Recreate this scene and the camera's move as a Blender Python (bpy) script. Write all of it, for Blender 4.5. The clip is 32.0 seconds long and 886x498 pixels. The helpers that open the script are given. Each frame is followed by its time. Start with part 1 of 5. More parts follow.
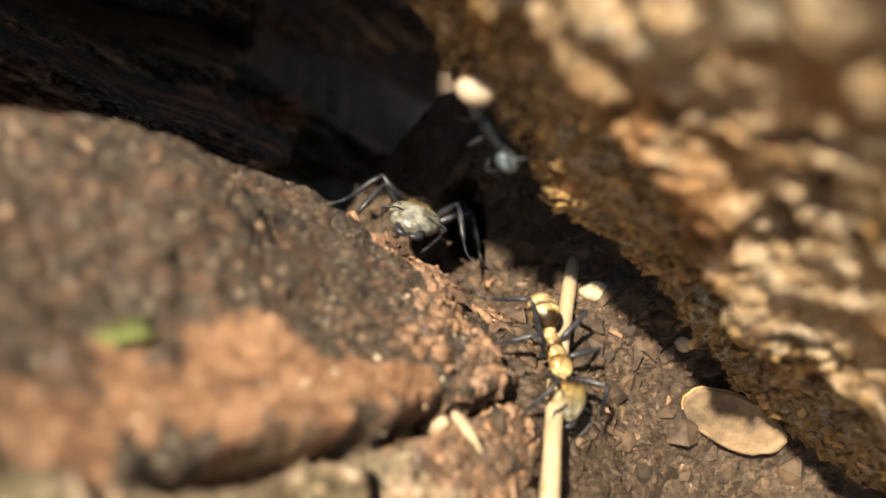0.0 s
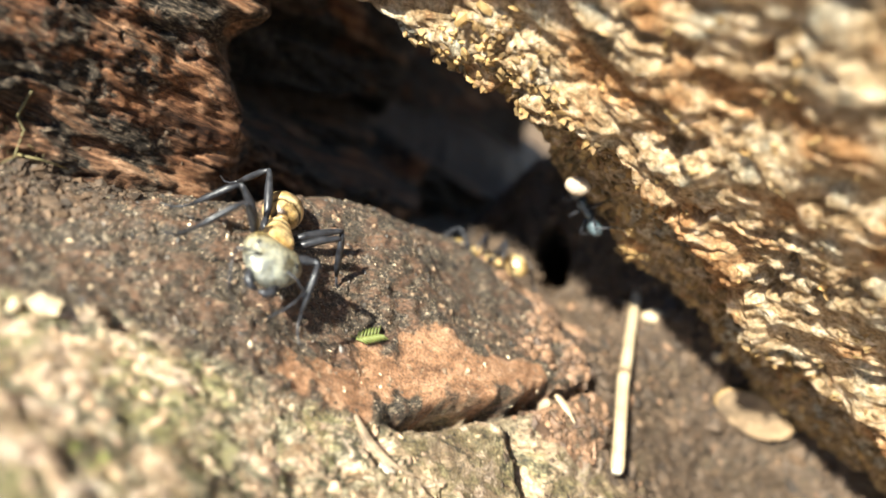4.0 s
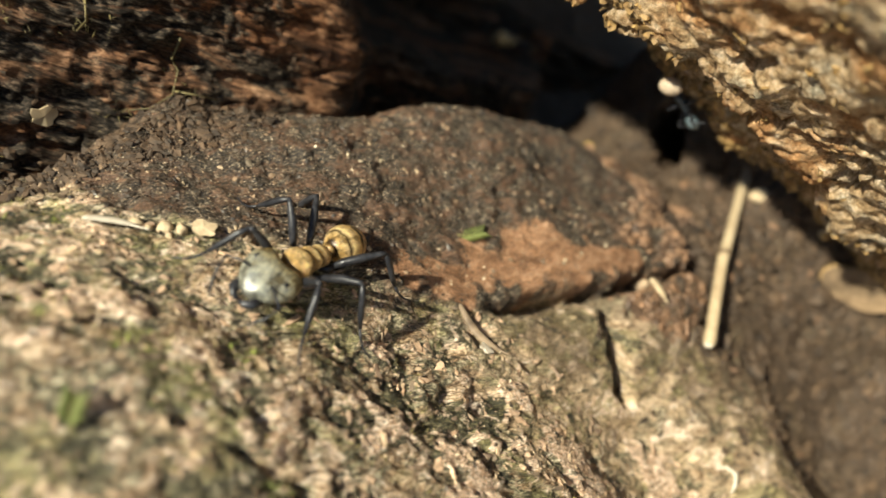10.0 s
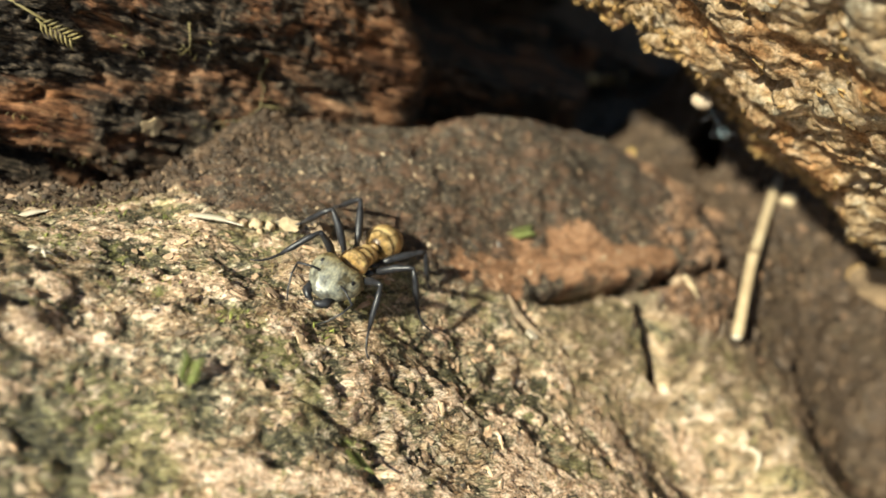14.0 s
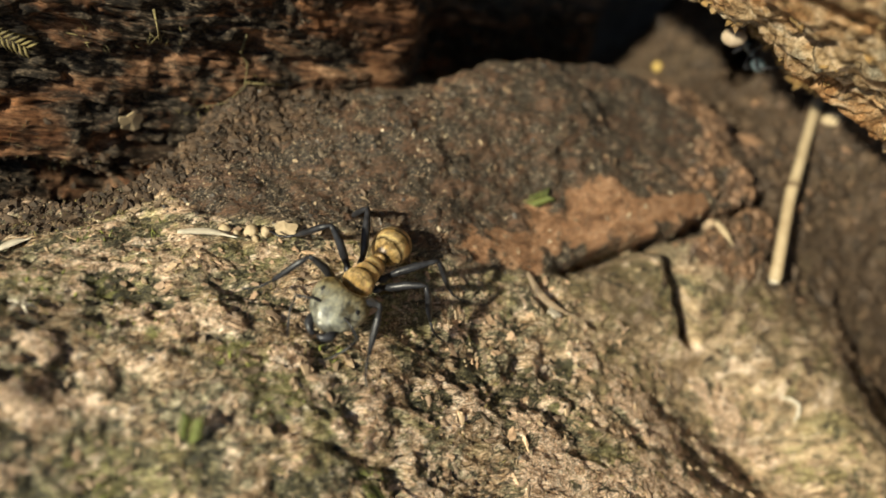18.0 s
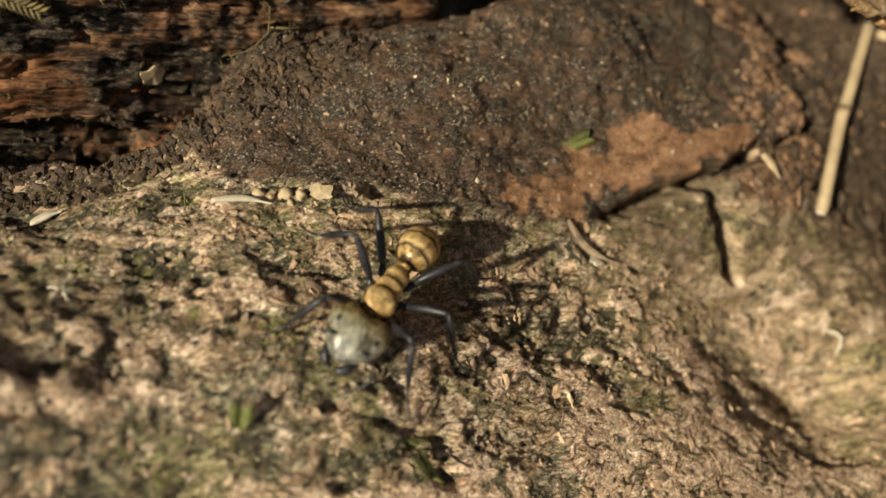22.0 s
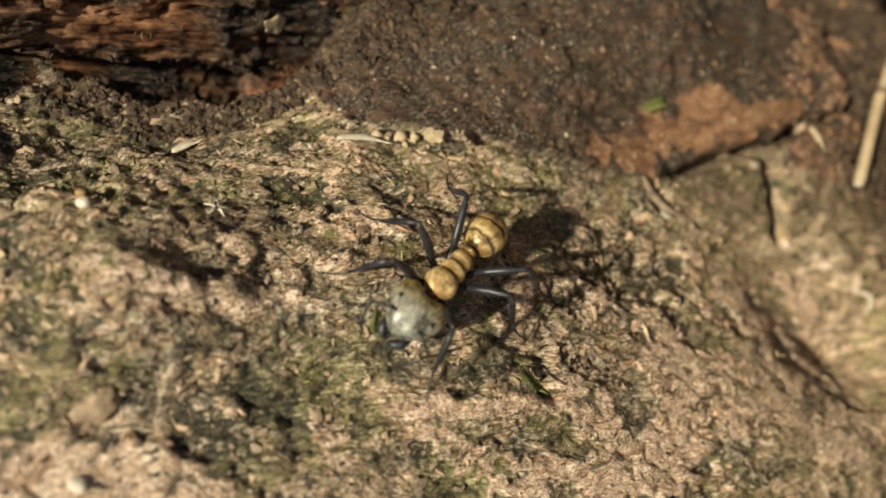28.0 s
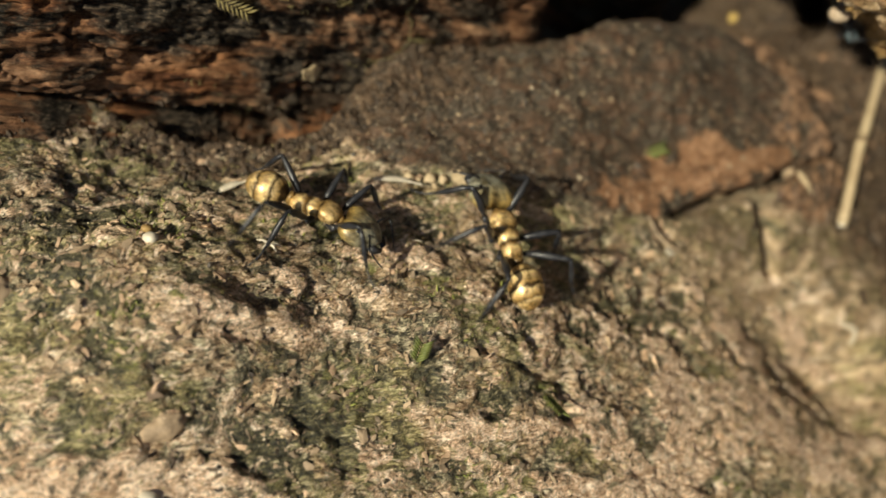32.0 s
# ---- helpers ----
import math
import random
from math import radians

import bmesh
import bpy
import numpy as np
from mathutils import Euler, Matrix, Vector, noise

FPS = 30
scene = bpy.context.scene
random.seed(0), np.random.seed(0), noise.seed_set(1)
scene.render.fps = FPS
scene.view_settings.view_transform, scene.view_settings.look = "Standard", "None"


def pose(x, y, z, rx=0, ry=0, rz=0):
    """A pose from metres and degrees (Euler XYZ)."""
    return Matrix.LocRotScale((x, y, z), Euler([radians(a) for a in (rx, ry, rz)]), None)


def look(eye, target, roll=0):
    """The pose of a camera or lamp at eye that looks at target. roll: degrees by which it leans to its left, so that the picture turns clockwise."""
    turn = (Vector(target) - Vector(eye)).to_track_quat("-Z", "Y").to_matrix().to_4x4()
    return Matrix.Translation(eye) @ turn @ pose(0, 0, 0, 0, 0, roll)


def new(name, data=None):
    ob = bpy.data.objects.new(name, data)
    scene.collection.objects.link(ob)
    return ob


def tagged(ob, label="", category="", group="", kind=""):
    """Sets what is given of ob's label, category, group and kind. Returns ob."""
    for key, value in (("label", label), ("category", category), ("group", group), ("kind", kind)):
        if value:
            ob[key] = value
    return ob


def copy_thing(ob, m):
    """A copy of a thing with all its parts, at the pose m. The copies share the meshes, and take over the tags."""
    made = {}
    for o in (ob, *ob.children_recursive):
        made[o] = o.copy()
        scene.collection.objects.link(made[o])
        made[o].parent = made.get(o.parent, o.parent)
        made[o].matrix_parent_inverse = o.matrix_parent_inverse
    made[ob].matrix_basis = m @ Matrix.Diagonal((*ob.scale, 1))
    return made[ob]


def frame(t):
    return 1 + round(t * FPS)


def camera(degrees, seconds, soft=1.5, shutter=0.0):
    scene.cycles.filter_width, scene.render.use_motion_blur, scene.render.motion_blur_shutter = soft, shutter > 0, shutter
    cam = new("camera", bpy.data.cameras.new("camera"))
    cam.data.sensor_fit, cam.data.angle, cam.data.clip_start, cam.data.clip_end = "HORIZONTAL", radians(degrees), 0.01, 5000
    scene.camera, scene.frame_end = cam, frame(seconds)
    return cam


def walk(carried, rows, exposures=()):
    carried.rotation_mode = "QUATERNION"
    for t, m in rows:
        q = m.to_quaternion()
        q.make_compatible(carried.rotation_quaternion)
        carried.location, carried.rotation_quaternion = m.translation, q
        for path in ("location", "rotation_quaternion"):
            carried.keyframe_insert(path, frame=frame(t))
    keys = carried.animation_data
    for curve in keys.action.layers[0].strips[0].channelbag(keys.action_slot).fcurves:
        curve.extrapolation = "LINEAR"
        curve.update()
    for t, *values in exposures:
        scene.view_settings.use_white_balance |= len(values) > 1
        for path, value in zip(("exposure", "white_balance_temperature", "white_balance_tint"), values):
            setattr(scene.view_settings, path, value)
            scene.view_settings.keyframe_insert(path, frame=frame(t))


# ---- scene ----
cam = camera(54.85, 32.0, soft=1.6, shutter=0.6)
CM, EYE, TILT = 0.01, 0.10, -35.0
ROWS = [
    (0, 0.001, 0.002, 0.001, 1.78, 3.01, 1.67),
    (0.5, -0.006, 0.001, -0.006, 2.20, 3.52, 2.00),
    (1, 0.030, 0.072, -0.039, 2.26, 2.73, 1.74),
    (1.5, 0.000, 0.062, 0.019, 2.10, 2.33, 1.24),
    (2, -0.262, -0.413, 0.193, 2.83, 3.27, 0.43),
    (2.5, -0.984, -1.412, 0.822, 3.58, 4.01, 0.00),
    (4.5, -0.290, -3.125, -0.071, 5.85, 3.68, 0.06),
    (5, -0.404, -3.628, -0.095, 6.71, 3.88, 0.04),
    (5.5, -0.073, -3.905, -0.094, 9.41, -0.54, 0.13),
    (6, 0.466, -3.773, -0.139, 11.50, -2.19, 1.12),
    (6.5, 0.432, -3.772, 0.056, 12.07, -2.27, 1.06),
    (7, 0.194, -3.633, 0.074, 12.14, -2.31, 0.77),
    (7.5, -0.006, -3.335, 0.078, 12.38, -3.42, 0.71),
    (8, -0.215, -3.300, 0.172, 12.57, -4.08, 0.85),
    (8.5, -0.322, -3.273, 0.325, 13.18, -4.97, 0.97),
    (9, -0.135, -3.201, 0.446, 14.06, -6.33, 1.10),
    (9.5, 0.115, -3.276, 0.642, 14.90, -6.88, 1.43),
    (10, 0.273, -3.442, 0.681, 16.23, -7.12, 1.46),
    (10.5, -0.035, -3.556, 0.793, 16.92, -7.25, 1.43),
    (11, -0.407, -3.503, 0.839, 17.55, -7.32, 1.04),
    (11.5, -0.374, -3.583, 0.789, 18.14, -7.47, 1.07),
    (12, -0.251, -3.604, 0.816, 18.75, -8.04, 1.01),
    (12.5, -0.065, -3.753, 0.836, 18.88, -7.91, 1.13),
    (13, 0.104, -3.979, 0.825, 19.22, -7.73, 1.15),
    (13.5, 0.424, -4.147, 0.840, 19.55, -7.60, 1.24),
    (14, 0.535, -4.352, 0.784, 19.67, -7.18, 1.17),
    (14.5, 0.444, -4.371, 0.821, 19.58, -7.00, 1.01),
    (16.5, 0.443, -3.813, 1.467, 20.59, -12.71, 3.72),
    (17, 0.414, -3.569, 1.764, 20.45, -14.18, 4.13),
    (17.5, 0.545, -3.597, 1.760, 20.81, -15.51, 4.93),
    (18, 0.521, -3.552, 1.827, 21.09, -17.11, 5.54),
    (18.5, 0.320, -3.431, 1.913, 20.96, -18.27, 5.72),
    (19, 0.302, -3.360, 2.151, 21.10, -19.57, 6.13),
    (19.5, 0.446, -3.495, 2.212, 21.31, -21.08, 6.73),
    (20, 0.443, -3.458, 2.222, 21.32, -22.60, 6.72),
    (20.5, 0.458, -3.438, 2.392, 21.46, -22.96, 7.15),
    (21, 0.297, -3.286, 2.426, 21.32, -23.96, 7.20),
    (21.5, 0.250, -3.195, 2.413, 21.50, -24.91, 7.44),
    (22, 0.264, -3.187, 2.429, 21.75, -25.72, 7.30),
    (22.5, 0.237, -3.117, 2.350, 21.81, -26.74, 7.17),
    (23, 0.208, -3.174, 2.412, 21.83, -27.60, 7.10),
    (23.5, 0.164, -3.315, 2.422, 21.65, -27.92, 7.17),
    (24, 0.023, -3.666, 2.463, 21.80, -28.03, 6.64),
    (24.5, 0.028, -3.854, 2.556, 21.99, -28.06, 6.34),
    (25, -0.073, -3.970, 2.559, 21.64, -27.73, 5.82),
    (25.5, -0.354, -4.213, 2.459, 21.45, -27.15, 5.40),
    (27.5, -0.253, -4.400, 2.483, 21.38, -26.45, 4.71),
    (28, -0.429, -4.352, 2.435, 21.02, -26.18, 4.38),
    (28.5, -0.826, -4.320, 2.336, 20.48, -25.92, 3.87),
    (29, -1.123, -4.224, 2.307, 19.72, -26.14, 3.28),
    (29.5, -1.181, -4.341, 2.388, 19.37, -25.89, 3.13),
    (30, -1.133, -4.551, 2.454, 19.21, -25.19, 3.15),
    (30.5, -1.044, -4.889, 2.495, 19.23, -24.82, 3.12),
    (31, -0.965, -5.202, 2.592, 19.26, -24.66, 2.94),
    (31.5, -0.835, -5.109, 2.685, 19.21, -24.37, 2.93),
    (32, -0.702, -4.995, 2.724, 19.42, -24.07, 3.20),
]
EXPOSURES = [(0.0, 1.54, 6710, 13), (1.0, 1.47, 6710, 13), (2.0, 1.62, 6510, 11), (2.5, 1.72, 6410, 11), (4.5, 2.08, 5760, 5), (5.0, 2.08, 5760, 5), (6.0, 1.58, 6110, 4), (8.0, 1.15, 6260, 4), (10.0, 1.03, 6310, 4), (12.0, 1.08, 6310, 3), (14.5, 1.16, 6260, 1), (16.5, 0.62, 6460, 3), (18.0, 0.65, 6560, 3), (19.0, 0.42, 6610, 5), (20.0, 0.49, 6710, 5), (23.0, 0.39, 6960, 8), (25.5, 0.52, 6960, 8), (27.5, 0.43, 6760, 5), (28.0, 0.39, 6760, 5), (29.0, 0.19, 6860, 7), (30.0, 0.29, 6760, 5), (31.0, 0.57, 6560, 3), (32.0, 0.39, 6610, 4)]
walk(cam, [(t, pose(0, 0, EYE, TILT) @ pose(CM * x, CM * y, CM * z, 90 + pitch, roll, yaw)) for t, x, y, z, yaw, pitch, roll in ROWS], EXPOSURES)
cam.data.dof.use_dof = True
cam.data.dof.focus_distance = 0.067
cam.data.dof.aperture_fstop = 18.5

# ---- light: a low warm sun from behind the camera's left shoulder, and the sky ----
SUN = Vector((-0.2, -0.55, 0.81)).normalized()
world = bpy.data.worlds.new("sky")
scene.world = world
world.use_nodes = True
sky = world.node_tree.nodes.new("ShaderNodeTexSky")
sky.sky_type, sky.sun_disc = "NISHITA", False
sky.sun_elevation = math.asin(SUN.z)
sky.sun_rotation = math.atan2(SUN.x, SUN.y)
world.node_tree.links.new(sky.outputs[0], world.node_tree.nodes["Background"].inputs[0])
world.node_tree.nodes["Background"].inputs[1].default_value = 0.050
sun = new("sun", bpy.data.lights.new("sun", "SUN"))
sun.data.energy, sun.data.angle, sun.data.color = 5.0, radians(2.0), (1.0, 0.90, 0.72)
sun.matrix_world = look(SUN * 2, (0, 0, 0))


# ---- numbers: noise and the relief of the log ----
def lattice(ix, iy, iz, seed):
    h = (ix * 374761393 + iy * 668265263 + iz * 2147483647 + seed * 974634777) & 0xFFFFFFFF
    h = ((h ^ (h >> 13)) * 1274126177) & 0xFFFFFFFF
    h = ((h ^ (h >> 16)) * 2246822519) & 0xFFFFFFFF
    return ((h ^ (h >> 15)) & 0xFFFF) / 32767.5 - 1.0


def grain(p, scale, seed=0):
    """Smooth value noise, -1 to 1, at the points p, with cells of the given size."""
    q = np.asarray(p, float) / scale
    i = np.floor(q).astype(np.int64)
    f = q - i
    f = f * f * f * (f * (f * 6 - 15) + 10)
    out = 0
    for dx in (0, 1):
        for dy in (0, 1):
            for dz in (0, 1):
                w = (f[:, 0] if dx else 1 - f[:, 0]) * (f[:, 1] if dy else 1 - f[:, 1]) * (f[:, 2] if dz else 1 - f[:, 2])
                out = out + w * lattice(i[:, 0] + dx, i[:, 1] + dy, i[:, 2] + dz, seed)
    return out


def rough(p, scale, octaves=4, gain=0.5, seed=0, turn=0.0):
    """Fractal noise; the turn makes creases."""
    total, amp = 0, 1.0
    for k in range(octaves):
        n = grain(p, scale / 2**k, seed + 17 * k)
        total = total + amp * (n if not turn else (1 - turn) * n + turn * (1 - 2.2 * np.abs(n)))
        amp *= gain
    return total


RELIEF = [
    (2.6, 6.8, 2.2, 0.8),
    (-1.6, 3.8, 0.9, 0.88),
    (-5.8, 1.4, 0.9, -1.11),
    (0.2, 2, 0.6, -0.78),
    (-2.2, 0.8, 0.9, 0.22),
    (-7, -2.8, 1.4, -0.53),
    (2, 3.8, 0.6, -0.73),
    (-2.2, 6.8, 1.4, -0.98),
    (2, 4.4, 0.9, -1.01),
    (3.2, 5.6, 2.2, 1.52),
    (-2.8, 0.2, 0.6, 0.32),
    (-1.6, 3.2, 0.6, -0.33),
    (2.6, 7.4, 2.2, 0.63),
    (-4.6, 2, 0.6, -0.27),
    (-2.8, 3.2, 0.6, 0.34),
    (-3.4, 4.4, 0.9, -0.49),
    (-7, -2.8, 1.4, -0.53),
    (-4.6, -0.4, 0.6, 0.46),
    (-7, -2.2, 2.2, -0.72),
    (0.2, 6.2, 0.6, -0.73),
    (2, 3.8, 0.9, -0.74),
    (1.4, 7.4, 2.2, 0.66),
    (-2.1, 4.75, 0.45, 0.26),
    (-1.1, 5.15, 0.42, 0.2),
    (-2, 8.6, 0.8, -1.2),
    (-2.3, 6.7, 0.8, -0.9),
    (-3.6, 6.2, 0.9, -0.6),
    (-1.2, 9.7, 0.8, -1.2),
    (0.3, 8.1, 0.75, 0.42),
    (1.2, 7.9, 0.7, 0.4),
    (0, 6.35, 0.5, -0.2),
    (-0.6, 7.6, 0.4, -0.3),
    (-2.63, 4.47, 0.6, 0.2),
    (-1.9, 5.15, 0.6, 0.22),
    (-1.2, 5.85, 0.6, 0.38),
    (-0.4, 8.4, 0.8, 0.6),
    (-3.0, 4.85, 0.4, -0.5),
    (-2.33, 5.44, 0.42, -0.6),
    (-1.56, 6.16, 0.45, -0.7),
]


def eased(x):
    x = np.asarray(x, float)
    left = -5 - 1.5 * (1 - np.exp(-(-5 - np.minimum(x, -5)) / 1.5))
    right = 3.5 + 2 * (1 - np.exp(-(np.maximum(x, 3.5) - 3.5) / 2))
    return np.where(x < -5, left, np.where(x > 3.5, right, x))


def lie(x, y):
    """The smooth height of the log's flank, in cm."""
    z = -0.93 * eased(x) - 0.15 * np.asarray(y, float) - 4.0
    for a, b, s, h in RELIEF:
        z = z + h * np.exp(-((x - a) ** 2 + (y - b) ** 2) / (2 * s * s))
    return z


def upward(x, y):
    e = 0.12
    n = Vector((float(lie(x - e, y) - lie(x + e, y)), float(lie(x, y - e) - lie(x, y + e)), 2 * e))
    return n.normalized()


def at(x, y, lift=0.0):
    """A place on the log, metres in the world."""
    n = upward(x, y)
    return Vector((x, y, float(lie(x, y)) + EYE / CM)) * CM + n * (lift * CM)


def stand(x, y, heading=0.0, lift=0.0, spin=0.0, nod=0.0):
    """A pose on the log: z along its surface's normal, x along the heading (degrees)."""
    z = upward(x, y)
    f = Vector((math.cos(radians(heading)), math.sin(radians(heading)), 0))
    f = (f - z * f.dot(z)).normalized()
    m = Matrix((f, z.cross(f), z)).transposed().to_4x4()
    return Matrix.Translation(at(x, y, lift)) @ m @ pose(0, 0, 0, spin, nod, 0)


SKIN = {}


def skin(name, a, b):
    """Places and normals of a finished surface at its own coordinates a, b (cm)."""
    us, vs, q = SKIN[name]
    a, b = np.atleast_1d(np.asarray(a, float)), np.atleast_1d(np.asarray(b, float))

    def place(x, y):
        i = np.clip(np.searchsorted(us, x) - 1, 0, len(us) - 2)
        j = np.clip(np.searchsorted(vs, y) - 1, 0, len(vs) - 2)
        f, g = ((x - us[i]) / (us[i + 1] - us[i]))[:, None], ((y - vs[j]) / (vs[j + 1] - vs[j]))[:, None]
        return (q[j, i] * (1 - f) + q[j, i + 1] * f) * (1 - g) + (q[j + 1, i] * (1 - f) + q[j + 1, i + 1] * f) * g

    n = np.cross(place(a + 0.06, b) - place(a - 0.06, b), place(a, b + 0.06) - place(a, b - 0.06))
    n /= np.linalg.norm(n, axis=1)[:, None] + 1e-12
    if name == "bark":
        n = -n
    return place(a, b), n


def on_skin(name, a, b, turn=0.0, lift=0.0):
    """A pose on a finished surface: z out of it, x along its first coordinate turned by degrees."""
    p, n = skin(name, a, b)
    d = skin(name, a + 0.1, b)[0][0] - skin(name, a - 0.1, b)[0][0]
    z, d = Vector(n[0]), Vector(d)
    d = (d - z * d.dot(z)).normalized()
    m = Matrix((d, z.cross(d), z)).transposed().to_4x4()
    return Matrix.Translation(Vector(p[0]) + z * (lift * CM)) @ m @ pose(0, 0, 0, 0, 0, turn)


def near_line(x, y, line):
    """The distance of points from a polyline."""
    d = np.full(np.shape(x), 9.0)
    for (ax, ay), (bx, by) in zip(line, line[1:]):
        k = np.clip(((x - ax) * (bx - ax) + (y - ay) * (by - ay)) / ((bx - ax) ** 2 + (by - ay) ** 2), 0, 1)
        d = np.minimum(d, np.hypot(x - ax - k * (bx - ax), y - ay - k * (by - ay)))
    return d


def inside(x, y, ring):
    """Signed distance to a closed ring: above nought inside."""
    odd = np.zeros(np.shape(x), bool)
    for (ax, ay), (bx, by) in zip(ring, ring[1:] + ring[:1]):
        cross = ((ay > y) != (by > y)) & (x < (bx - ax) * (y - ay) / (by - ay + 1e-12) + ax)
        odd ^= cross
    d = near_line(x, y, ring + ring[:1])
    return np.where(odd, d, -d)


def ramp(v, a, b):
    k = np.clip((v - a) / (b - a), 0, 1)
    return k * k * (3 - 2 * k)


# ---- materials ----
def node_material(name):
    m = bpy.data.materials.new(name)
    m.use_nodes = True
    return m, m.node_tree.nodes, m.node_tree.links, m.node_tree.nodes["Principled BSDF"]


def noise_node(nodes, links, scale, detail=6.0, roughness=0.6, stretch=None, flow="", distortion=0.0):
    """Noise over the object's metres, or over the cm of a flow that the mesh carries."""
    if flow:
        co = nodes.new("ShaderNodeAttribute")
        co.attribute_name = flow
        src, scale = co.outputs["Vector"], scale * CM
    else:
        src = nodes.new("ShaderNodeTexCoord").outputs["Object"]
    if stretch:
        mp = nodes.new("ShaderNodeMapping")
        mp.inputs["Scale"].default_value = stretch[:3]
        if len(stretch) > 3:
            mp.inputs["Rotation"].default_value = [radians(a) for a in stretch[3:]]
        links.new(src, mp.inputs[0])
        src = mp.outputs[0]
    n = nodes.new("ShaderNodeTexNoise")
    n.inputs["Scale"].default_value, n.inputs["Detail"].default_value = scale, detail
    n.inputs["Roughness"].default_value, n.inputs["Distortion"].default_value = roughness, distortion
    links.new(src, n.inputs["Vector"])
    return n.outputs["Fac"]


def ramp_node(nodes, links, src, stops):
    r = nodes.new("ShaderNodeValToRGB")
    while len(r.color_ramp.elements) < len(stops):
        r.color_ramp.elements.new(0.5)
    for e, (k, c) in zip(r.color_ramp.elements, stops):
        e.position, e.color = k, (*c, 1)
    links.new(src, r.inputs[0])
    return r.outputs[0]


def mix_node(nodes, links, fac, a, b, blend="MIX"):
    m = nodes.new("ShaderNodeMix")
    m.data_type, m.blend_type = "RGBA", blend
    for src, socket in ((fac, m.inputs[0]), (a, m.inputs[6]), (b, m.inputs[7])):
        if isinstance(src, (int, float)):
            socket.default_value = src
        elif isinstance(src, tuple):
            socket.default_value = (*src, 1)
        else:
            links.new(src, socket)
    return m.outputs[2]


def mask_node(nodes, name):
    a = nodes.new("ShaderNodeAttribute")
    a.attribute_name = name
    return a.outputs["Fac"]


def bump_node(nodes, links, src, distance, strength, shader):
    b = nodes.new("ShaderNodeBump")
    b.inputs["Distance"].default_value, b.inputs["Strength"].default_value = distance, strength
    links.new(src, b.inputs["Height"])
    if shader.inputs["Normal"].is_linked:
        links.new(shader.inputs["Normal"].links[0].from_socket, b.inputs["Normal"])
    links.new(b.outputs[0], shader.inputs["Normal"])


def plain_material(name, low, high, scale=900, rough_=0.6, metal=0.0, bump=0.0, spec=0.5, random_=False):
    m, nodes, links, s = node_material(name)
    f = noise_node(nodes, links, scale)
    c = ramp_node(nodes, links, f, [(0.3, low), (0.7, high)])
    if random_:
        info = nodes.new("ShaderNodeNewGeometry")
        c = mix_node(nodes, links, 1.0, c, ramp_node(nodes, links, info.outputs["Random Per Island"], [(0.0, (0.45, 0.45, 0.45)), (1.0, (1.35, 1.3, 1.2))]), "MULTIPLY")
    links.new(c, s.inputs["Base Color"])
    s.inputs["Roughness"].default_value, s.inputs["Metallic"].default_value = rough_, metal
    s.inputs["Specular IOR Level"].default_value = spec
    if bump:
        bump_node(nodes, links, noise_node(nodes, links, scale * 2.5), bump * CM, 0.8, s)
    return m


